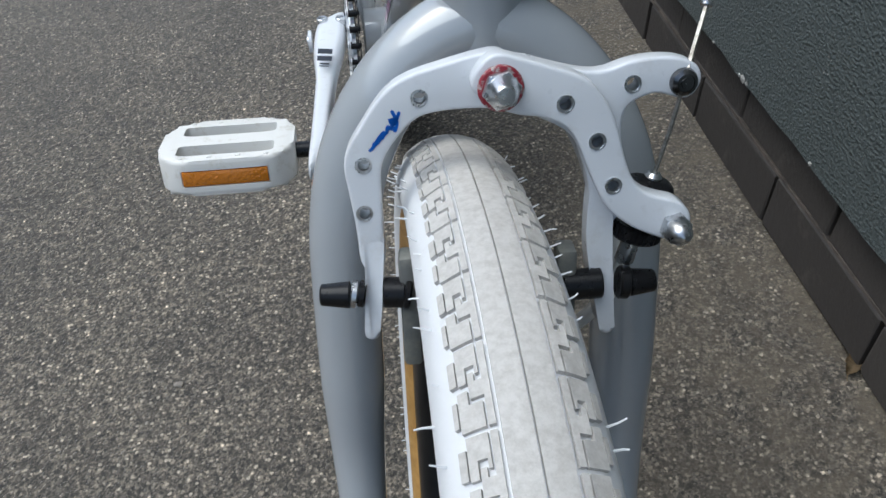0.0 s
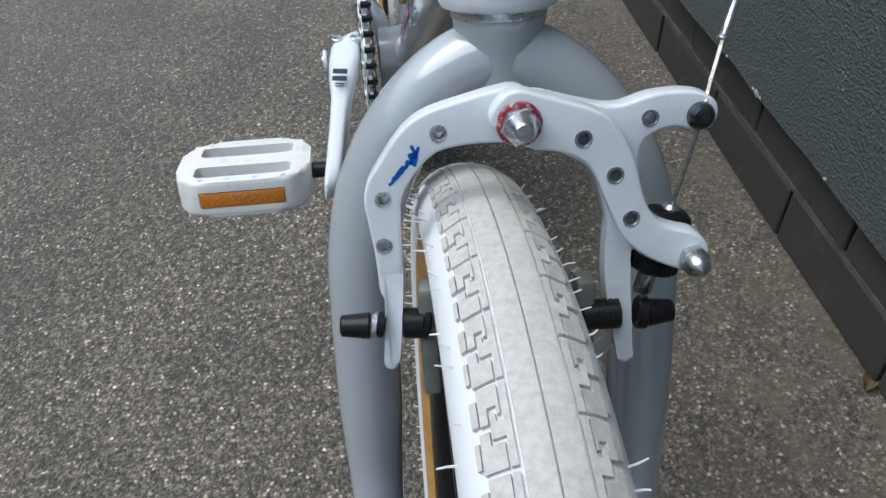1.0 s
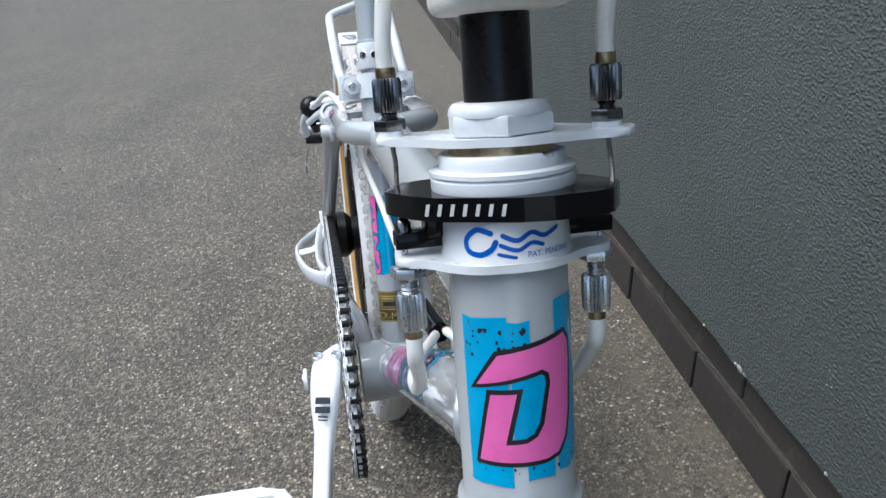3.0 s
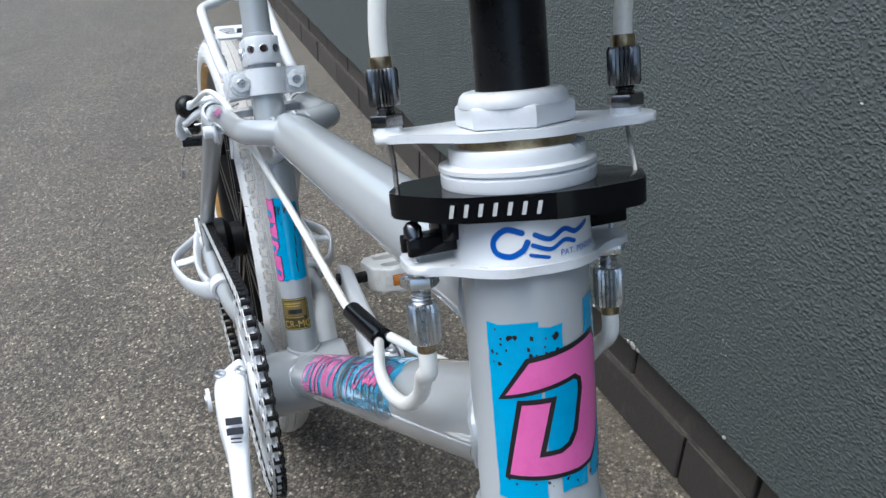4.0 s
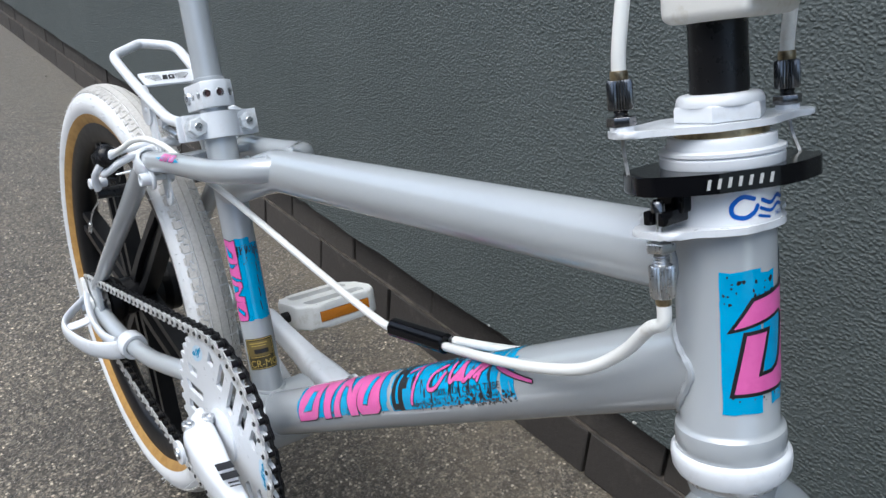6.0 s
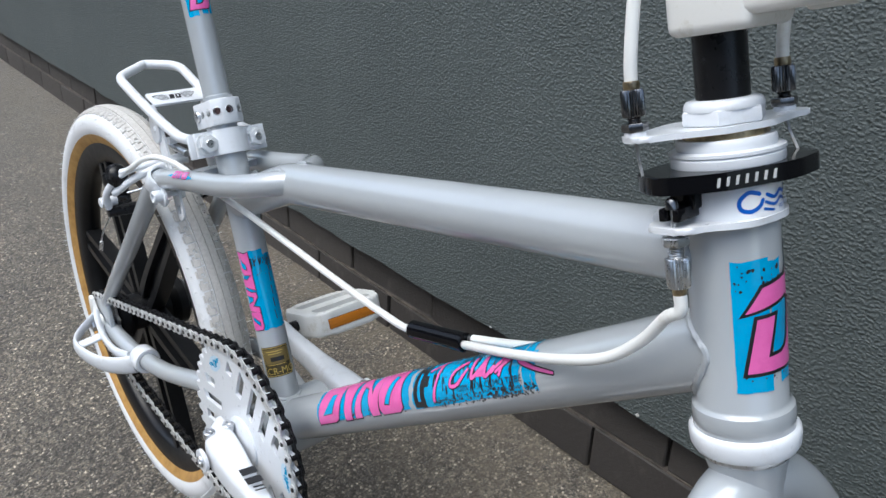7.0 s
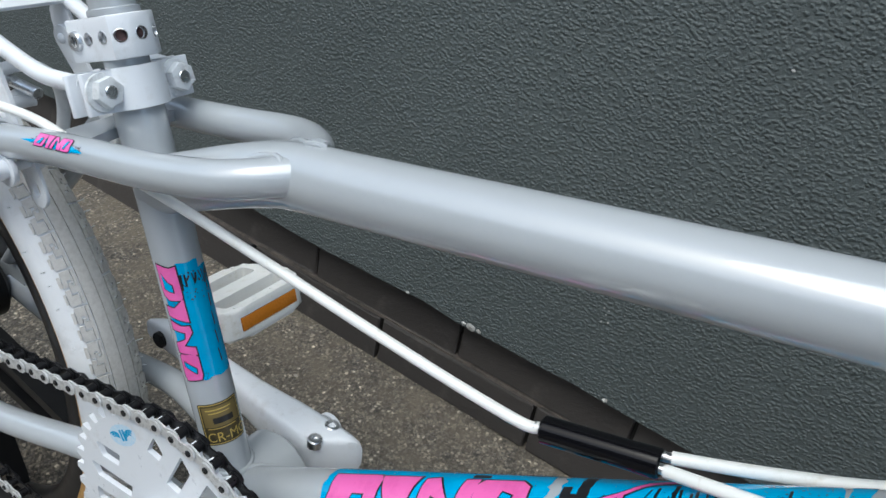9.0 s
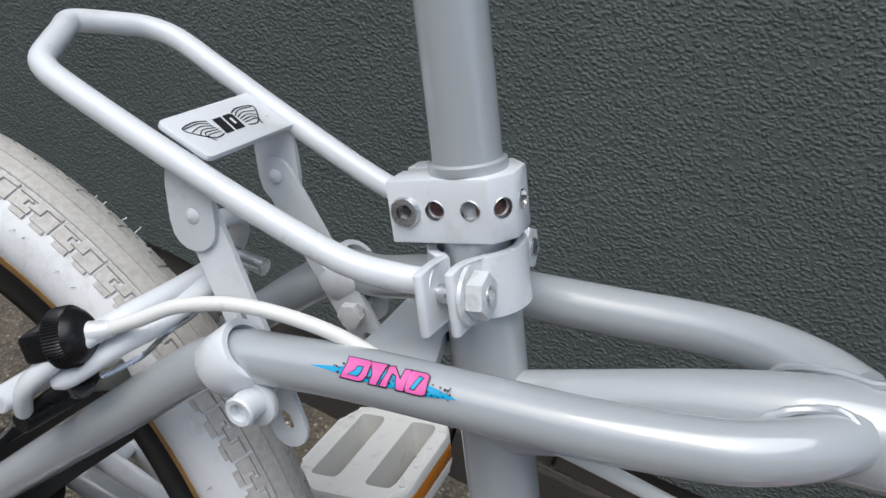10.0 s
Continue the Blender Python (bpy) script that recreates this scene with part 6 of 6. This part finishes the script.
def build_stickers():
    rng = random.Random(21)
    d_sticker(STEER, SD, SN, HEAD_R, 0.5985, 1.0, frame_part, rng)
    d_sticker(S(0, 0), S(0, 1) - S(0, 0), SEAT_N, 0.0113, 0.3620, 0.62, seat_post, rng)
    # seat tube
    sd = S(0, 1) - S(0, 0)

    def q(deg, s):
        return (radians(deg) * ST_R, s)
    a, b = q(-90, 0.0900), q(46, 0.1540)
    film("cyan_backing", [jagged(a[0], b[0], a[1], b[1], 0.0011, rng)], S(0, 0), sd, SEAT_N, ST_R, CYAN, frame_part, "torn cyan brush-stroke sticker")
    film("cyan_backing", [jagged(q(-45, 0)[0], q(10, 0)[0], 0.1530, 0.1595, 0.001, rng)], S(0, 0), sd, SEAT_N, ST_R, CYAN, frame_part, "torn cyan brush-stroke sticker", 0.00022)
    ink = [stroke([q(12 + 3 * j, 0.097 + 0.011 * j), q(9 + 4 * j, 0.1045 + 0.011 * j)], 0.00045) for j in range(5)]
    ink += [stroke([q(d, 0.1525 - rng.uniform(0, 0.002)), q(d + rng.uniform(-5, 5), 0.1525 - rng.uniform(0.003, 0.010))], rng.uniform(0.0003, 0.0008), 2) for d in range(-84, 46, 9)]
    ink += blots(70, a[0], b[0], 0.137, 0.154, 0.0007, rng) + blots(16, a[0], b[0], 0.089, 0.094, 0.0004, rng)
    stuff(film("ink_spatter", ink, S(0, 0), sd, SEAT_N, ST_R, INK, frame_part, "", 0.0003))

    def up_word(x, y):
        return (radians(-92 + 48 * y) * ST_R, 0.1605 - 0.0705 * x)
    block_mark(up_word, S(0, 0), sd, SEAT_N, ST_R, frame_part, 0.0007)
    # bronze tube sticker
    def tag(deg, s):
        return (radians(deg - 27) * ST_R, s + 0.0465)

    def tag_film(name, polys, mat, lift, label=""):
        film(name, polys, S(0, 0), sd, SEAT_N, ST_R, mat, frame_part, label, lift)
    edge = [tag(-56, 0.0), tag(56, 0.0), tag(56, 0.0272), tag(-56, 0.0272)]
    tag_film("tube_sticker", [rounded(edge, 0.0016, 3)], BRONZE, 0.0002, "dark bronze tubing sticker")
    for d0, d1, s0, s1 in ((-52, 52, 0.0007, 0.0012), (-52, 52, 0.0260, 0.0265), (-52, -49.5, 0.0007, 0.0265), (49.5, 52, 0.0007, 0.0265), (-36, 30, 0.0225, 0.0233), (-30, 24, 0.0204, 0.0211), (-40, 34, 0.0106, 0.0112)):
        tag_film("sticker_line", [[tag(d0, s0), tag(d1, s0), tag(d1, s1), tag(d0, s1)]], GOLD, 0.0003)
    tag_film("sticker_panel", [[tag(-46, 0.0118), tag(46, 0.0118), tag(46, 0.0250), tag(-46, 0.0250)]], GOLD_DIM, 0.00025)
    tag_film("sticker_bar", [[tag(-22, 0.0140), tag(30, 0.0140), tag(30, 0.0178), tag(-22, 0.0178)]], INK, 0.0003)
    t = writing("CR-MO", 0.0086)
    tag_film("sticker_letters", [[(tag(-46, 0)[0] + x * 0.90, 0.0488 + y) for x, y in tri] for tri in t], GOLD, 0.0003, "gold lettering")
    # down tube
    ax = (DT_A - DT_B).normalized()

    def dt(deg, s):
        return (-radians(deg) * DT_R, s)
    side = (-1, 0, 0)

    def patch_dt(d0, d1, s0, s1, rough=0.0012):
        a, b = dt(d0, s0), dt(d1, s1)
        return jagged(min(a[0], b[0]), max(a[0], b[0]), s0, s1, rough, rng)
    for d0, d1, s0, s1, rough in ((-8, 128, 0.0945, 0.2330, 0.0012), (-10, 128, 0.2385, 0.3470, 0.0014), (-6, 128, 0.3495, 0.3565, 0.0007), (-10, 60, 0.3570, 0.3605, 0.0007)):
        film("cyan_backing", [patch_dt(d0, d1, s0, s1, rough)], DT_B, ax, side, DT_R, CYAN, frame_part, "torn cyan brush-stroke sticker")
    for d0, d1, s0, s1 in ((-8, 86, 0.2400, 0.2445), (-10, 112, 0.2475, 0.2530), (-8, 4, 0.2440, 0.2480), (62, 74, 0.2440, 0.2480), (30, 52, 0.2530, 0.2570), (97, 106, 0.1890, 0.1990)):
        film("ink_bar", [patch_dt(d0, d1, s0, s1, 0.0003)], DT_B, ax, side, DT_R, INK, frame_part, "black printed bar", 0.0003)
    edge_spots = []
    for lo, hi, n in ((0.10, 0.232, 70), (0.262, 0.346, 170), (0.32, 0.360, 120)):
        a, b = dt(-14, lo), dt(6, hi)
        edge_spots += blots(n, b[0], a[0], lo, hi, 0.0009, rng)
        a, b = dt(30, lo), dt(110, hi)
        edge_spots += blots(n // 2, b[0], a[0], lo, hi, 0.0006, rng)
    for k in range(60):
        s = rng.uniform(0.258, 0.346)
        d0 = rng.uniform(-6, 75)
        edge_spots.append(stroke([dt(d0, s), dt(d0 + rng.uniform(10, 26), s + rng.uniform(-0.002, 0.002))], rng.uniform(0.0003, 0.0009), 2))
    stuff(film("ink_spatter", edge_spots, DT_B, ax, side, DT_R, INK, frame_part, "", 0.0003))

    def word(x, y):
        return dt(-11 + 103 * y, 0.0960 + 0.1280 * x)
    block_mark(word, DT_B, ax, side, DT_R, frame_part, 0.0010)
    # the flowing mark beside it: plain brush strokes
    def st(pts, w):
        return stroke([dt(d, s) for d, s in pts], w)
    flow = [st([(63, 0.256), (78, 0.268), (100, 0.280), (112, 0.303)], 0.0009), st([(76, 0.2675), (37, 0.2665), (2, 0.263)], 0.0012), st([(65, 0.296), (49, 0.285), (24, 0.282), (24, 0.290), (48, 0.298)], 0.0011), st([(68, 0.304), (30, 0.304), (48, 0.312), (66, 0.315), (29, 0.317), (43, 0.324)], 0.0012), st([(34, 0.323), (50, 0.330), (66, 0.337), (46, 0.333), (27, 0.330)], 0.0011), st([(33, 0.327), (50, 0.337), (56, 0.344), (43, 0.348), (27, 0.360), (14, 0.374)], [0.0010, 0.0012, 0.0012, 0.0012, 0.0010, 0.0007])]
    for f in flow:
        film("brush_border", [grown(f, 0.0007)], DT_B, ax, side, DT_R, INK, frame_part, "", 0.00035)
        film("brush_mark", [f], DT_B, ax, side, DT_R, PINK, frame_part, "pink wavy brush stroke", 0.0005)
    t = writing("100% 4130 CRMO TUBE", 0.0050)
    reach = max(x for tri in t for x, y in tri)
    film("tube_letters", [[(-radians(10) * DT_R - y, 0.2880 + x * 0.0610 / reach) for x, y in tri] for tri in t], DT_B, ax, side, DT_R, INK, frame_part, "small black lettering", 0.0006)
    # the stay beside the seat tube
    p0, p1 = Vector((-0.0299, 0.7850, 0.4762)), Vector((-0.0290, 0.7380, 0.4870))
    sa = (p1 - p0).normalized()
    rr = 0.0093

    def sw(deg, s):
        return (-radians(deg) * rr, s)
    fl = [sw(33, -0.013), sw(42, -0.003), sw(54, 0.006), sw(50, 0.026), sw(36, 0.036), sw(31, 0.0385), sw(24, 0.028), sw(26, 0.008), sw(30, -0.004)]
    film("cyan_backing", [fl], p0, sa, side, rr, CYAN, frame_part, "small cyan flash sticker", 0.0002)
    stuff(film("ink_spatter", blots(110, sw(50, 0)[0], sw(26, 0)[0], -0.004, 0.036, 0.0005, rng), p0, sa, side, rr, INK, frame_part, "", 0.0003))
    block_mark(lambda x, y: sw(24 + 42 * y, -0.0008 + 0.0288 * x), p0, sa, side, rr, frame_part, 0.0004)
    # detangler collar
    def cl(deg, s):
        return (radians(deg) * 0.0196, s)
    film("label_film", [[cl(-54, 0.6626), cl(47, 0.6620), cl(47, 0.6745), cl(12, 0.6748), cl(-20, 0.6738), cl(-46, 0.6720)]], STEER, SD, SN, 0.0194, FILM, detangler, "clear label", 0.0002)
    def gs(pts, w):
        return stroke([cl(d, s) for d, s in pts], w)
    for pts, wd in (([(-26, 0.6708), (-38, 0.6718), (-48, 0.6690), (-47, 0.6656), (-36, 0.6644), (-26, 0.6660), (-22, 0.6682)], 0.0008), ([(-16, 0.6700), (-4, 0.6684), (8, 0.6704), (20, 0.6690), (34, 0.6706)], 0.0007), ([(-18, 0.6672), (-4, 0.6656), (8, 0.6674), (18, 0.6664)], 0.0006), ([(-20, 0.6646), (-6, 0.6634)], 0.0005)):
        film("blue_stroke", [gs(pts, wd)], STEER, SD, SN, 0.0194, BLUE, detangler, "blue brush stroke", 0.0004)
    t = writing("PAT. PENDING", 0.0024)
    film("label_letters", [[(cl(4, 0)[0] + x, 0.6632 + y) for x, y in tri] for tri in t], STEER, SD, SN, 0.0194, BLUE, detangler, "tiny blue lettering", 0.0004)


build_stickers()


def flat_marks(name, polys, m, mat, parent, label=""):
    bm = bmesh.new()
    for poly in polys:
        bm.faces.new([bm.verts.new(m @ Vector((x, y, 0))) for x, y in poly])
    return part(name, bm, mat, parent, label, smooth=False)


def build_flat_marks():
    rng = random.Random(5)
    # winged mark on the rack plate
    m = frame_at((0.0045, 0.8680, 0.5262), (0, -0.23, 0.973)) @ Matrix.Translation((0, 0, 0.0014))
    for block in ([(-0.0062, -0.0044), (-0.0016, -0.0044), (0.0004, 0.0042), (-0.0040, 0.0042)], [(-0.0006, -0.0044), (0.0046, -0.0044), (0.0066, 0.0030), (0.0056, 0.0042), (0.0014, 0.0042)]):
        flat_marks("black_block", [block], m, INK, rear_rack, "black printed block")
    flat_marks("block_slot", [[(0.0018, -0.0016), (0.0032, -0.0016), (0.0040, 0.0018), (0.0026, 0.0018)]], m @ Matrix.Translation((0, 0, 0.0002)), WHITE, rear_rack)
    for k in (-1, 1):
        wing = []
        for j in range(5):
            y = 0.0034 - 0.0017 * j
            wing.append(stroke([(k * 0.0072, y * 0.7), (k * (0.0115 + 0.0006 * j), y + 0.0010), (k * (0.0190 - 0.0014 * j), y + 0.0005 - 0.0007 * j)], 0.00024, 4))
        wing.append(stroke([(k * 0.0070, 0.0042), (k * 0.0120, 0.0056), (k * 0.0195, 0.0044), (k * 0.0178, 0.0004), (k * 0.0122, -0.0044), (k * 0.0072, -0.0040)], 0.00028, 4))
        flat_marks("wing_drawing", wing, m, INK, rear_rack, "thin black wing drawing")
    # blue winged marks on the chainring
    for a in [RING_TURN + 2 * math.pi * g / 3 for g in range(3)]:
        mm = RING_M @ Matrix.Rotation(a, 4, "Z") @ Matrix.Translation((0.0725, 0, 0.0017)) @ Matrix.Rotation(-math.pi / 2, 4, "Z") @ Matrix.Scale(1.2, 4)
        flat_marks("sticker_base", [[(0.0115 * math.cos(b), 0.0058 * math.sin(b)) for b in [2 * math.pi * j / 28 for j in range(28)]]], mm @ Matrix.Translation((0, 0, -0.0001)), PALE_BLUE, chainring, "pale blue worn sticker")
        flat_marks("blue_mark", [[(-0.0020, -0.003), (-0.0003, -0.003), (0.0004, 0.003), (-0.0014, 0.003)], [(0.0004, -0.003), (0.0026, -0.003), (0.0030, 0.003), (0.0012, 0.003)]] + [stroke([(k * 0.003, 0.001 - 0.001 * j), (k * 0.006, 0.0022 - 0.001 * j), (k * (0.0098 - 0.001 * j), 0.0018 - 0.001 * j)], 0.00045, 3) for k in (-1, 1) for j in range(3)], mm, CYAN, chainring, "pale blue winged mark")
    # black bars printed on the drive crank
    a = Vector((-0.066, BB.y, BB.z))
    out = (BB + Vector((-0.080, -0.179, -0.003)) - a).normalized()
    bar_frame = frame_at(a, UP - out * UP.dot(out), out)
    for s0, s1, u0, u1 in ((0.050, 0.0585, -0.0065, 0.0060), (0.0610, 0.0690, -0.0065, 0.0060), (0.0715, 0.0735, -0.0040, 0.0040), (0.0755, 0.0770, -0.0040, 0.0040)):
        bar = bar_frame @ Matrix.Translation((0, 0, 0.0198 - (s0 - 0.048) * 0.06))
        flat_marks("black_bar", [[(s0, u0), (s0 + 0.0015, u1), (s1 + 0.0015, u1), (s1, u0)]], bar, INK, drive_crank, "black printed bar")
    # blue scrawl on the front brake arm
    zf = F(0, 0, 1) - F(0, 0, 0)
    fm = frame_at(F(-0.0352, 0.5125, 0.0502), zf, SD)
    import_dir = fm.to_3x3() @ Vector((0, 1, 0))
    sg = 1 if import_dir.x < 0 else -1
    def loc(x, s):
        return (s - 0.5125, sg * -(x + 0.0352))
    pts = [(x - 0.0026, s + 0.0024) for x, s in [(-0.0290, 0.5195), (-0.0306, 0.5160), (-0.0322, 0.5175), (-0.0312, 0.5140), (-0.0330, 0.5150), (-0.0334, 0.5128), (-0.0346, 0.5130), (-0.0350, 0.5110), (-0.0362, 0.5112), (-0.0366, 0.5094), (-0.0378, 0.5094), (-0.0384, 0.5078), (-0.0394, 0.5070)]]
    flat_marks("blue_scrawl", [stroke([loc(x, s) for x, s in pts], 0.00055, 4), stroke([loc(-0.0338, 0.5224), loc(-0.0324, 0.5189), loc(-0.0332, 0.5159)], 0.0006, 4)], fm, BLUE, front_brake, "blue scrawled mark")


build_flat_marks()

# ---- brick plinth under the render ----
BRICK_X = WALL_X + 0.024


def build_plinth():
    # mortar core behind the bricks; joint shade is put into its colour
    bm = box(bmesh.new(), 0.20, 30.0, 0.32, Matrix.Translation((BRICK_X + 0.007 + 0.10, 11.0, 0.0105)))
    plinth = tagged(part("plinth", bm, SHADE_MORTAR), "dark brown brick plinth set back under the render", "plinth", kind="structure")
    bm = box(bmesh.new(), 0.010, 30.0, 0.0040, Matrix.Translation((BRICK_X + 0.0035, 11.0, 0.1035)))
    part("bed_joint", bm, LEDGE, plinth, "dusty brown bed joint")
    rng = random.Random(8)
    shapes = []
    for v in range(5):
        bm = box(bmesh.new(), 0.016, 0.2105, 0.0640, Matrix.Identity(4), 0.0022, 2)
        for vert in bm.verts:
            vert.co += Vector((rng.uniform(-0.001, 0.001), rng.uniform(-0.0012, 0.0012), rng.uniform(-0.0008, 0.0008)))
        me = bpy.data.meshes.new("brick")
        bmesh.ops.recalc_face_normals(bm, faces=bm.faces[:])
        bm.to_mesh(me)
        bm.free()
        me.materials.append(BRICK)
        shapes.append(me)
    for out_, z, start in ((0.0035, 0.0700, 0.630), (0.0, 0.1375, 0.740)):
        for k in range(-18, 100):
            ob = new("brick", rng.choice(shapes))
            ob.parent = plinth
            ob.location = (BRICK_X + 0.008 - out_ + rng.uniform(-0.0008, 0.0008), start + 0.1078 + 0.2155 * k, z + rng.uniform(-0.001, 0.001))
            ob.rotation_euler = (rng.uniform(-0.006, 0.006), 0, rng.uniform(-0.006, 0.006))
    return plinth


plinth = build_plinth()
skewed(plinth)


# ---- small things on and beside the wall ----
def lump(c, size, flat, rng, mat, name, parent, label=""):
    """A small uneven flake with a broken outline."""
    n = 9
    bm = bmesh.new()
    rim = [bm.verts.new(Vector(c) + Vector((rng.uniform(-0.1, 0.1) * flat, size * rng.uniform(0.6, 1.2) * math.cos(2 * math.pi * k / n), size * rng.uniform(0.5, 1.0) * math.sin(2 * math.pi * k / n)))) for k in range(n)]
    top = bm.verts.new(Vector(c) + Vector((-flat, size * rng.uniform(-0.2, 0.2), size * rng.uniform(-0.2, 0.2))))
    back = bm.verts.new(Vector(c) + Vector((flat * 0.6, 0, 0)))
    for k in range(n):
        bm.faces.new((rim[k], rim[(k + 1) % n], top))
        bm.faces.new((rim[(k + 1) % n], rim[k], back))
    return part(name, bm, mat, parent, label, smooth=False)


def build_wall_marks():
    rng = random.Random(31)
    for y, z in ((0.5845, 0.2650), (0.5880, 0.2715), (0.5805, 0.2580), (0.5830, 0.2705), (0.5870, 0.2560)):
        lump((WALL_X - 0.0006, y, z), rng.uniform(0.0009, 0.0019), 0.0005, rng, MORTAR_PALE, "paint_speck", wall, "pale paint speck")
    lump((WALL_X - 0.0006, 0.5125, 0.5295), 0.0018, 0.0006, rng, MORTAR_PALE, "paint_speck", wall, "pale paint speck")
    for dy, s in ((0.0, 0.0065), (0.009, 0.0038), (-0.010, 0.0032), (0.085, 0.0028), (-0.16, 0.0030)):
        lump((WALL_X - 0.0010, 0.718 + dy, PLINTH_TOP + 0.003), s, 0.0016, rng, MORTAR_PALE, "render_chip", wall, "pale chipped edge of the render")


MORTAR_PALE = worn(material("pale_mortar", (0.45, 0.44, 0.41), 0.8), (0.50, 0.49, 0.46), (0.22, 0.21, 0.19), 120.0, 0.35, 0.6, None, 0.4)
LEAF = worn(material("dry_leaf", (0.20, 0.14, 0.07), 0.7), (0.24, 0.17, 0.09), (0.10, 0.065, 0.03), 90.0, 0.35, 0.6)
build_wall_marks()


def build_leaf():
    """A curled dead leaf with a short stalk."""
    bm = bmesh.new()
    rows = []
    for i in range(11):
        f = i / 10
        w = 0.0085 * math.sin(math.pi * (0.06 + 0.90 * f)) ** 0.8 * (1 + 0.12 * math.sin(i * 2.3))
        rows.append([bm.verts.new((j * w, -0.016 + 0.032 * f, 0.0035 * j * j + 0.004 * math.sin(math.pi * f) + 0.001 * math.sin(i * 1.9 + j))) for j in (-1, -0.5, 0, 0.5, 1)])
    for a, b in zip(rows, rows[1:]):
        for j in range(4):
            bm.faces.new((a[j], a[j + 1], b[j + 1], b[j]))
    bmesh.ops.solidify(bm, geom=bm.faces[:], thickness=0.0004)
    leaf = tagged(part("leaf", bm, LEAF), "small curled dry brown leaf on the pavement", "leaf")
    part("stalk", sweep(bmesh.new(), smooth_path([(0, -0.0155, 0.0005), (0.001, -0.021, 0.0015), (0.003, -0.026, 0.003)], 4), (0.0006, 0.0004), 6), LEAF, leaf)
    leaf.matrix_world = Matrix.Translation((LEAF_AT[0], LEAF_AT[1], ground_z(*LEAF_AT) + 0.0006)) @ Matrix.Rotation(radians(-50), 4, "Z")
    return leaf


LEAF_AT = (0.400, 0.420)
leaf = build_leaf()


def build_pebbles():
    """Loose pale chippings on the pavement."""
    rng = random.Random(77)
    bm = bmesh.new()
    for _ in range(220):
        x, y = rng.uniform(-1.5, 0.37), rng.uniform(0.0, 3.2)
        r = rng.uniform(0.0014, 0.0030) * (2.0 if rng.random() < 0.10 else 1.0)
        m = Matrix.Translation((x, y, ground_z(x, y) + r * 0.25)) @ Matrix.Rotation(rng.uniform(0, 6.3), 4, "Z") @ Matrix.Diagonal((r * rng.uniform(0.8, 1.4), r * rng.uniform(0.7, 1.1), r * rng.uniform(0.5, 0.8), 1))
        made = bmesh.ops.create_icosphere(bm, subdivisions=1, radius=1.0, matrix=m)
        for v in made["verts"]:
            v.co += Vector((rng.uniform(-1, 1), rng.uniform(-1, 1), rng.uniform(-0.5, 0.5))) * (r * 0.18)
    return tagged(part("pebbles", bm, PEBBLE, smooth=False), "loose pale tan chippings scattered on the asphalt", "gravel", kind="stuff")


PEBBLE = worn(material("tan_chipping", (0.30, 0.27, 0.23), 0.8), (0.36, 0.32, 0.27), (0.20, 0.18, 0.155), 60.0, 0.35, 0.6, None, 0.3)
pebbles = build_pebbles()
